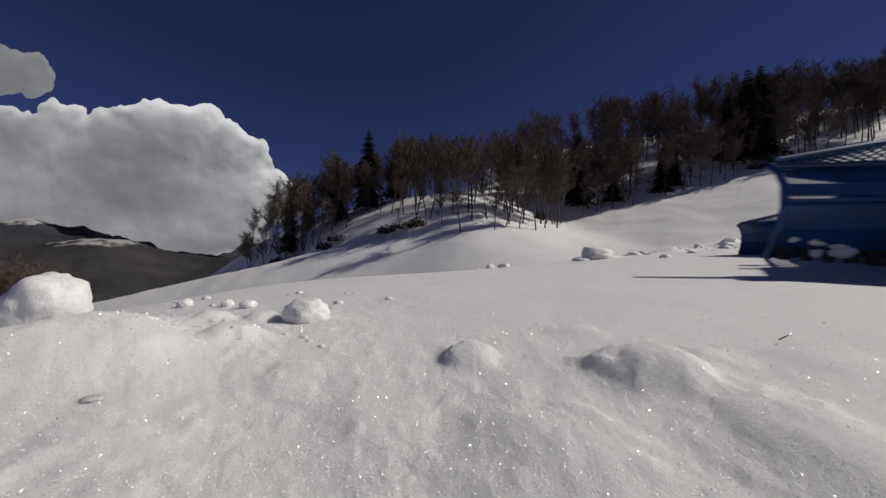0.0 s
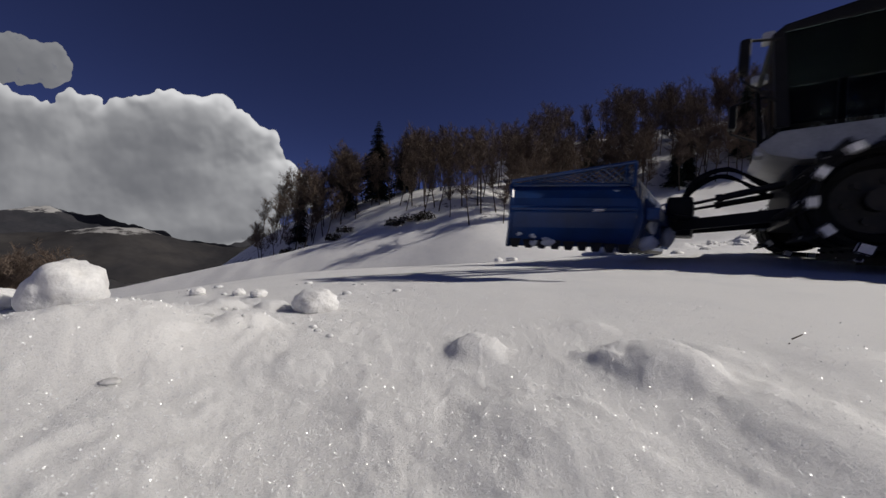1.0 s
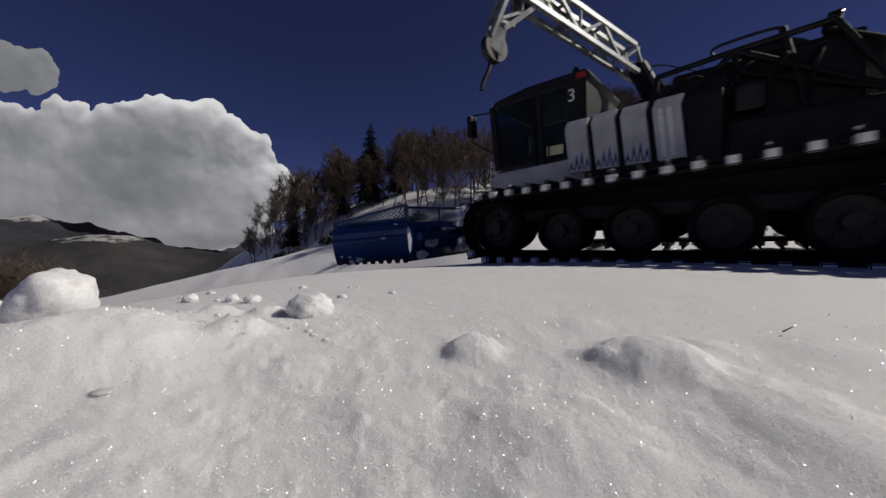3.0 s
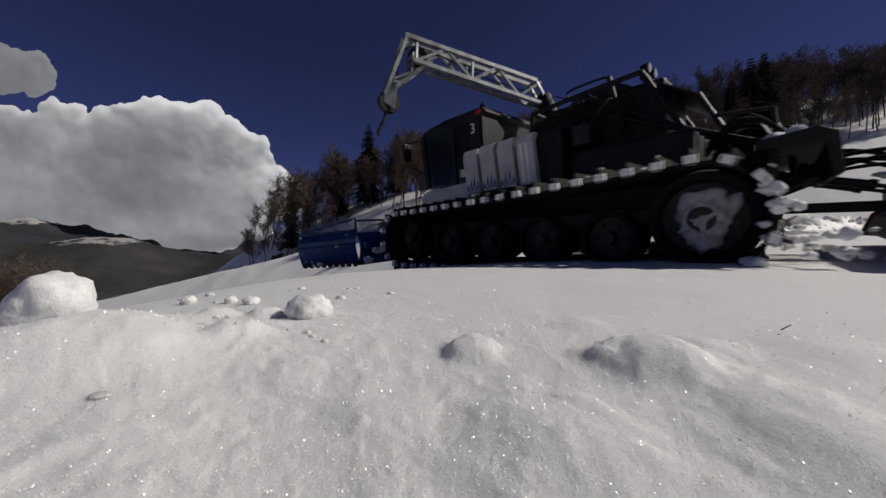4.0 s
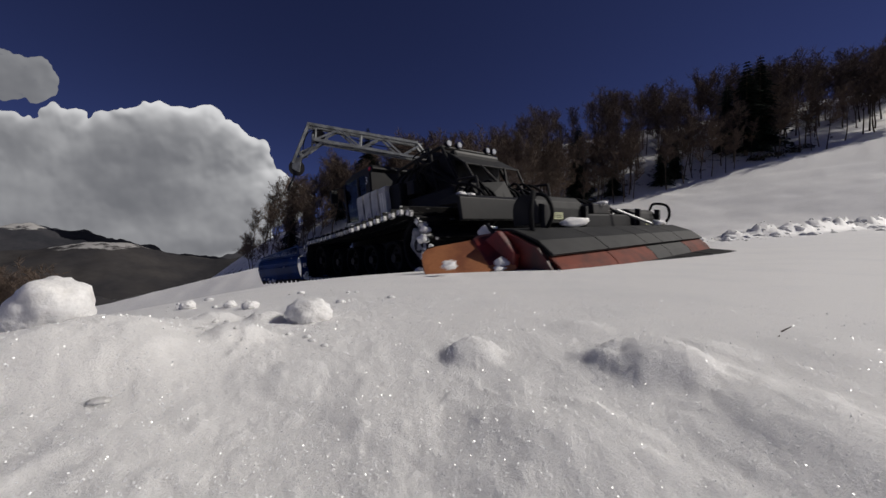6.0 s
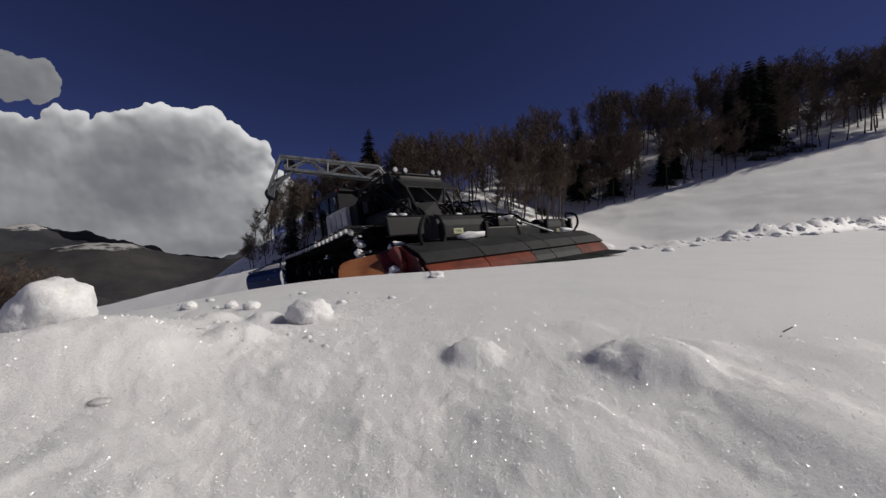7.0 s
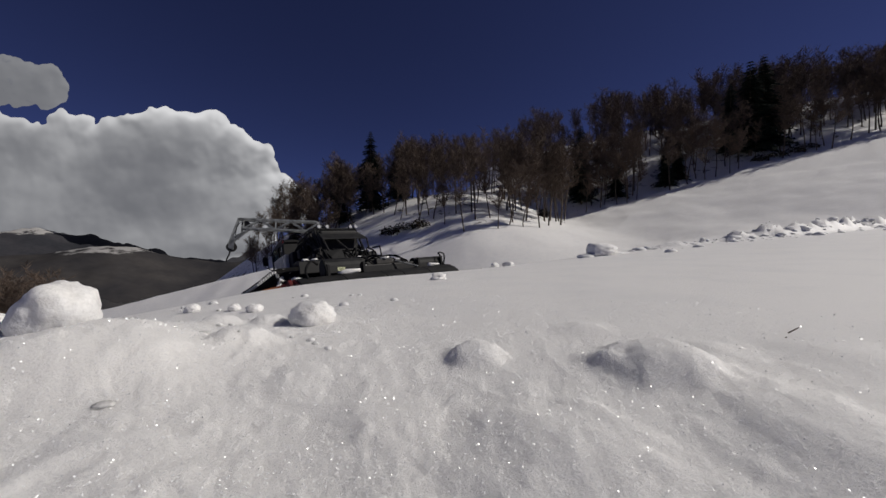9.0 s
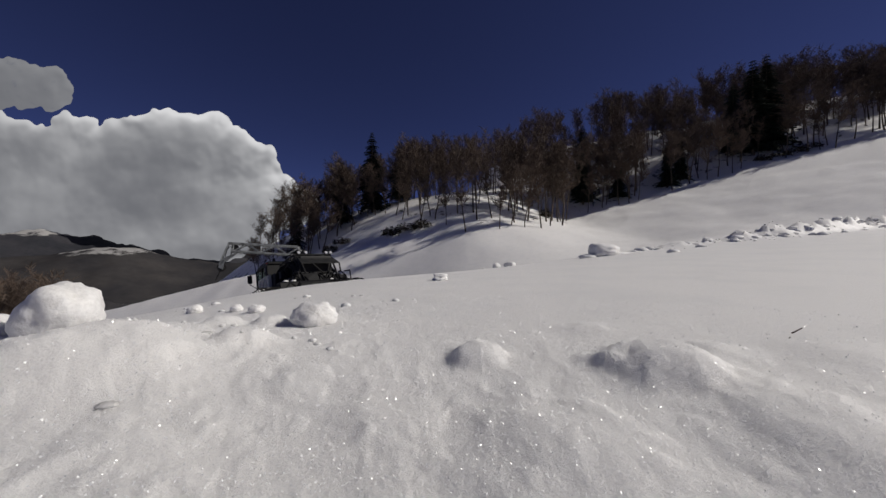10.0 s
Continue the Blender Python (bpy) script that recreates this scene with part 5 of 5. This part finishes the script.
def build_tracks(g):
    meshes = [grouser_mesh(s) for s in (1, 2, 4, 3, 6, 5, 8)]
    for s in (-1, 1):
        x = s * 1.58
        total = loop_point(0)[3]
        belt = None
        for off, w in ((0.0, 0.30), (-0.42, 0.26), (0.42, 0.26)):
            bm = bmesh.new()
            ring = []
            n = 96
            for i in range(n):
                y, z, a, _ = loop_point(total * i / n)
                c, d = math.cos(a), math.sin(a)
                ring.append([bm.verts.new((x + off + q * w / 2, y - c * h, z - d * h)) for q, h in ((-1, 0.0), (1, 0.0), (1, 0.03), (-1, 0.03))])
            for i in range(n):
                for j in range(4):
                    bm.faces.new((ring[i][j], ring[i][(j + 1) % 4], ring[(i + 1) % n][(j + 1) % 4], ring[(i + 1) % n][j]))
            bmesh.ops.recalc_face_normals(bm, faces=bm.faces)
            if belt:
                part("rubber_belt", bm, M_RUBBER, belt)
            else:
                belt = part("crawler_track", bm, M_RUBBER, g, "black rubber-belted crawler track with snowy steel bars")
        for k in range(BARS):
            ob = new("grouser", meshes[k % 7])
            ob.parent = belt
            ob.matrix_basis = grouser_pose(k, 0, x)
            GROUSERS.append((ob, k, x))
        wheel_thing(g, x, RUN["y0"], RUN["z0"], RUN["r0"] - 0.05, 0.7)
        wheel_thing(g, x, RUN["y1"], RUN["z1"], RUN["r1"] - 0.05, 0.7)
        for y in (-1.45, -0.62, 0.20, 1.02):
            wheel_thing(g, x, y, 0.495, 0.31, 0.6)
        box("wheel_beam", (x - 0.10, -1.9, 0.62), (x + 0.10, 1.8, 0.80), M_BLACK, g, bevel=0.03)
    # snow thrown up and carried round by the rear end of the near track
    rng = random.Random(8)
    spots = []
    for i in range(26):
        f = rng.random() ** 1.3
        spots.append(((rng.uniform(-2.3, -1.2), -2.86 - f * 0.95, 0.30 + (1 - f) * rng.random() * 0.45), rng.uniform(0.015, 0.055) * (1.15 - 0.4 * f)))
    for i in range(14):
        spots.append(((-2.1 + rng.gauss(0, 0.12), -2.72 - rng.random() * 0.25, 0.35 + rng.random() * 0.4), rng.uniform(0.015, 0.04)))
    for i in range(20):
        spots.append(((rng.uniform(-2.25, -1.3), -2.75 - rng.random() * 1.1, 0.06 + rng.random() * 0.12), rng.uniform(0.04, 0.11)))
    for i in range(12):
        a = rng.uniform(2.2, 4.6)
        spots.append(((-2.12 + rng.gauss(0, 0.05), RUN["y0"] + 0.52 * math.cos(a), RUN["z0"] + 0.50 * math.sin(a)), rng.uniform(0.03, 0.08)))
    clods("snow_clump", spots, g, "", subdiv=3)


def build_tiller(g):
    """The tiller behind: curved hood with red lower edge, drive covers, hoses, side flaps and comb."""
    hood_prof = [(-3.66, 0.30), (-3.74, 0.50), (-3.92, 0.64), (-4.16, 0.70), (-4.42, 0.66), (-4.66, 0.54), (-4.80, 0.42)]
    low_prof = [(-4.80, 0.42), (-4.90, 0.32), (-4.97, 0.20)]
    th = 0.035
    tiller = prism("tiller", hood_prof + [(y, z - th) for y, z in reversed(hood_prof)], -2.28, 2.36, M_MAT, g, "tiller with dark hood and red edge")
    for x0, x1 in ((-2.28, -1.22), (-1.20, -0.12), (-0.10, 0.42), (0.44, 1.30), (1.32, 2.36)):
        material = M_MAT if x0 in (-0.10, 0.44) else M_EDGE
        prism("finisher_plate", low_prof + [(y, z - 0.03) for y, z in reversed(low_prof)], x0, x1, material, tiller, "dark rubber finisher flap" if material is M_MAT else "orange-red lower edge plate", bevel=0.004)
        prism("hood_sheet", [(-4.12, 0.715), (-4.42, 0.678), (-4.68, 0.55), (-4.83, 0.41), (-4.85, 0.43), (-4.70, 0.57), (-4.42, 0.70), (-4.12, 0.735)], x0, x1, M_MAT, tiller, "dark grey hood sheet", bevel=0.004)
        prism("comb", [(-4.95, 0.23), (-5.30, 0.17), (-5.32, 0.14), (-4.97, 0.19)], x0 + 0.02, x1 - 0.02, M_RUBBER, tiller, "black snow comb")
    # end plates with their linkage
    for s, x in ((-1, -2.30), (1, 2.38)):
        prism("end_plate", [(-3.60, 0.22), (-3.72, 0.54), (-3.95, 0.68), (-4.35, 0.69), (-4.72, 0.50), (-4.92, 0.20), (-4.3, 0.15)], x - 0.03, x + 0.03, M_RED, tiller, "worn red end plate", bevel=0.006)
        prism("hinge_bracket", [(-4.26, 0.30), (-4.18, 0.62), (-4.34, 0.70), (-4.54, 0.46), (-4.5, 0.28)], x + s * 0.05, x + s * 0.14, M_RED, tiller, "red hinge bracket", bevel=0.02)
        rods("end_link", [((x + s * 0.02, -4.12, 0.78), (x + s * 0.10, -4.40, 0.52))], 0.024, M_BLACK, tiller)
        box("skid", (x + s * 0.02 - 0.14, -4.75, 0.13), (x + s * 0.02 + 0.14, -3.9, 0.19), M_STEEL, tiller, bevel=0.02)
        # side flap: a moulded board that leans outwards
        q = [Vector(v) for v in ((x + s * 0.02, -4.17, 0.64), (x + s * 0.66, -3.76, 0.56), (x + s * 0.84, -4.10, 0.22), (x + s * 0.12, -4.56, 0.30))]
        c = []
        for i, v in enumerate(q):
            rad = (0.03, 0.16, 0.12, 0.05)[i]
            e0, e1 = v + (q[i - 1] - v).normalized() * rad, v + (q[(i + 1) % 4] - v).normalized() * rad
            c += [e0 * (1 - f) ** 2 + v * 2 * f * (1 - f) + e1 * f * f for f in (0, 0.33, 0.67, 1)]
        flap = plate("side_flap", c, 0.045, M_ORANGE, tiller, "orange plastic side flap", bevel=0.006)
        plate("flap_root", [(x + s * 0.00, -4.18, 0.65), (x + s * 0.20, -4.06, 0.62), (x + s * 0.29, -4.34, 0.34), (x + s * 0.06, -4.48, 0.36)], 0.08, M_RED, flap, "red bolted root plate", bevel=0.008)
        for f in (0.2, 0.5, 0.8):
            pp = Vector((x + s * 0.17, -4.09, 0.62)).lerp(Vector((x + s * 0.26, -4.33, 0.37)), f)
            rods("bolt", [(pp + Vector((-0.06 * 0, -0.045, -0.02)), pp + Vector((0, -0.06, -0.03)))], 0.022, M_STEEL, flap)
        if s < 0:
            clods("snow_crust", [((x - 0.45, -4.31, 0.30), (0.20, 0.05, 0.025)), ((x - 0.20, -4.44, 0.33), (0.12, 0.05, 0.03)), ((x - 0.66, -4.18, 0.27), (0.08, 0.04, 0.02))], flap, "snow crust")
    # rolled drive covers
    for x0, x1, zt in ((-1.50, -0.44, 1.16), (1.28, 2.30, 1.04)):
        r = 0.19
        bm = bmesh.new()
        prof = [(-4.00 - r, zt - 2 * r)] + [(-4.00 - r * math.cos(a), zt - r + r * math.sin(a)) for a in (0, 0.5, 1.05, 1.57, 2.1, 2.65, 3.14)] + [(-4.00 + r, zt - 2 * r)]
        add_prism(bm, prof, x0, x1, 0.01)
        cover = part("drive_cover", bm, M_MAT, tiller, "dark grey rounded drive cover")
        for xx in ((-1.43, -0.46) if x0 < 0 else (1.36, 2.26)):
            prism("cover_bracket", [(-4.24, 0.66), (-4.26, 1.0), (-4.18, 1.02), (-4.18, 0.66)], xx - 0.035, xx + 0.035, M_BLACK, cover, bevel=0.006)
        sx = -1.08 if x0 < 0 else 1.84
        box("warning_sign", (sx - 0.10, -4.197, zt - 0.33), (sx + 0.10, -4.187, zt - 0.245), M_YELLOW, cover, "pale yellow warning sign", bevel=0)
        bm = bmesh.new()
        for zz in (zt - 0.265, zt - 0.285, zt - 0.305):
            add_box(bm, (sx - 0.08, -4.200, zz - 0.004), (sx + 0.07, -4.1975, zz + 0.004), 0)
        part("sign_lines", bm, M_BLACK, cover)
    # linkage between the machine and the tiller
    for s in (-1, 1):
        bm = bmesh.new()
        add_strut(bm, (s * 0.55, -2.7, 0.70), (s * 0.60, -3.95, 0.66), 0.06)
        part("lift_arm", bm, M_BLACK, tiller)
        ram(tiller, (s * 0.45, -2.75, 1.08), (s * 0.50, -3.90, 0.74))
    box("head_frame", (-0.42, -4.15, 0.66), (1.25, -3.72, 0.92), M_BLACK, tiller, bevel=0.03)
    box("valve_block", (0.0, -4.12, 0.92), (0.55, -3.85, 1.08), M_STEEL, tiller, bevel=0.02)
    rng = random.Random(12)
    for k in range(9):
        x = -0.35 + k * 0.17
        hose("tiller_hose", [(x * 0.6, -2.75, 0.95), (x * 0.8 + rng.gauss(0, 0.06), -3.15, 1.10 + 0.10 * (k % 3)), (x + rng.gauss(0, 0.05), -3.7, 1.14 + 0.07 * (k % 2)), (x + 0.1, -4.05, 0.95)], 0.022, M_RUBBER, tiller)
    for x0, sgn in ((-1.55, -1), (2.20, 1)):
        hose("guard_hoop", [(x0, -4.30, 0.68), (x0 + 0.02 * sgn, -4.42, 0.86), (x0 + 0.05 * sgn, -4.38, 1.06), (x0 + 0.03, -4.18, 1.12), (x0 + 0.2, -4.05, 1.04)], 0.024, M_RUBBER, tiller)
    hose("side_hose", [(-1.70, -4.25, 1.02), (-1.92, -4.44, 1.08), (-2.08, -4.50, 0.86), (-2.02, -4.46, 0.64)], 0.028, M_RUBBER, tiller)
    rods("tie_rod", [((0.55, -4.2, 0.98), (1.1, -4.5, 0.72))], 0.022, M_GALV, tiller)
    clods("snow_lump", [((-0.9, -4.30, 0.78), (0.30, 0.10, 0.07)), ((1.75, -4.40, 0.74), (0.20, 0.10, 0.06)), ((-2.12, -3.95, 0.72), (0.12, 0.10, 0.09)), ((-2.45, -4.40, 0.34), (0.10, 0.09, 0.10)), ((-1.9, -4.97, 0.22), (0.12, 0.06, 0.05)),
                         ((0.3, -4.1, 1.09), (0.12, 0.10, 0.04)), ((-0.15, -3.6, 0.98), (0.12, 0.14, 0.04))], tiller, "lump of snow")


groomer = new("snow_groomer")
tagged(groomer, "black winch snow groomer with blue blade and orange-red tiller", "snow groomer")
build_body(groomer)
build_winch(groomer)
build_clutter(groomer)
build_blade(groomer)
build_tracks(groomer)
build_tiller(groomer)

# a clod that rides on the tiller and drops off behind it
bm = bmesh.new()
clod_mesh(bm, (0, 0, 0), (0.07, 0.06, 0.032), 17, subdiv=3)
fallen_clod = part("fallen_clod", bm, M_SNOW, None, smooth=True)
tagged(fallen_clod, "clod of snow that drops off the tiller", "snow clod")


DRIVE = [  # seconds, x, y, z, nose up, lean to the right, heading to the left of ahead
    (0.0, 8.060, 1.500, 0.130, 1.20, 1.00, 50.30), (0.5, 7.140, 2.370, 0.128, 1.20, 0.90, 51.60),
    (1.0, 6.261, 3.200, 0.145, 1.00, 0.86, 53.00), (2.0, 4.887, 4.184, 0.190, -0.77, -2.08, 53.34),
    (2.6, 4.073, 4.749, 0.175, -1.11, -3.74, 51.64), (3.8, 2.460, 5.915, 0.044, -0.95, -4.90, 44.77),
    (4.5, 1.546, 6.539, -0.089, -2.10, -3.87, 42.53), (5.0, 0.928, 7.061, -0.168, -2.61, -2.94, 40.99),
    (5.5, 0.362, 7.543, -0.285, -3.21, -2.84, 39.63), (5.7, 0.118, 7.804, -0.330, -3.44, -2.88, 39.25),
    (7.0, -1.354, 9.435, -0.657, -6.04, -4.44, 38.42), (7.5, -2.075, 10.056, -0.868, -7.82, -4.38, 38.76),
    (8.0, -2.719, 10.680, -1.126, -10.18, -4.19, 39.23), (9.0, -4.306, 12.335, -1.880, -12.0, -2.60, 40.8),
    (10.0, -6.088, 14.311, -2.770, -13.0, 0.50, 44.5)]


def drive_pose(row):
    t, x, y, z, nose, lean, turn = row
    return Matrix.Translation((x, y, z)) @ Matrix.Rotation(radians(turn), 4, "Z") @ Matrix.Rotation(radians(nose), 4, "X") @ Matrix.Rotation(radians(lean), 4, "Y")


def motions():
    # the clouds drift a little to the right
    walk(CUMULUS, [(0.0, pose(-18, 0, 0)), (10.0, pose(8, 0, 0))])
    walk(SMALL_CLOUD, [(0.0, pose(-45, 0, 0)), (10.0, pose(35, 0, 0))])
    walk(groomer, [(row[0], drive_pose(row)) for row in DRIVE])
    rides = [(row[0], drive_pose(row) @ pose(-2.12, -3.95, 0.80)) for row in DRIVE if row[0] < 5.8]
    rest = pose(-0.03, 2.60, at(-0.03, 2.60) + 0.012, 0, 0, 60)
    walk(fallen_clod, rides + [(6.1, rest), (10.0, rest)])
    # bars and wheels turn with the way that is covered
    ts = [row[0] for row in DRIVE]
    way = [0.0]
    for a, b in zip(DRIVE, DRIVE[1:]):
        way.append(way[-1] + math.dist(a[1:4], b[1:4]))
    steps = [k * 0.2 for k in range(51)]
    gone = np.interp(steps, ts, way)
    for ob, k, x in GROUSERS:
        walk(ob, [(t, grouser_pose(k, s, x)) for t, s in zip(steps, gone)])
    for w, x, y, z, r in WHEELS:
        walk(w, [(t, pose(x, y, z) @ Matrix.Rotation(-s / r, 4, "X")) for t, s in zip(steps, gone)])


motions()
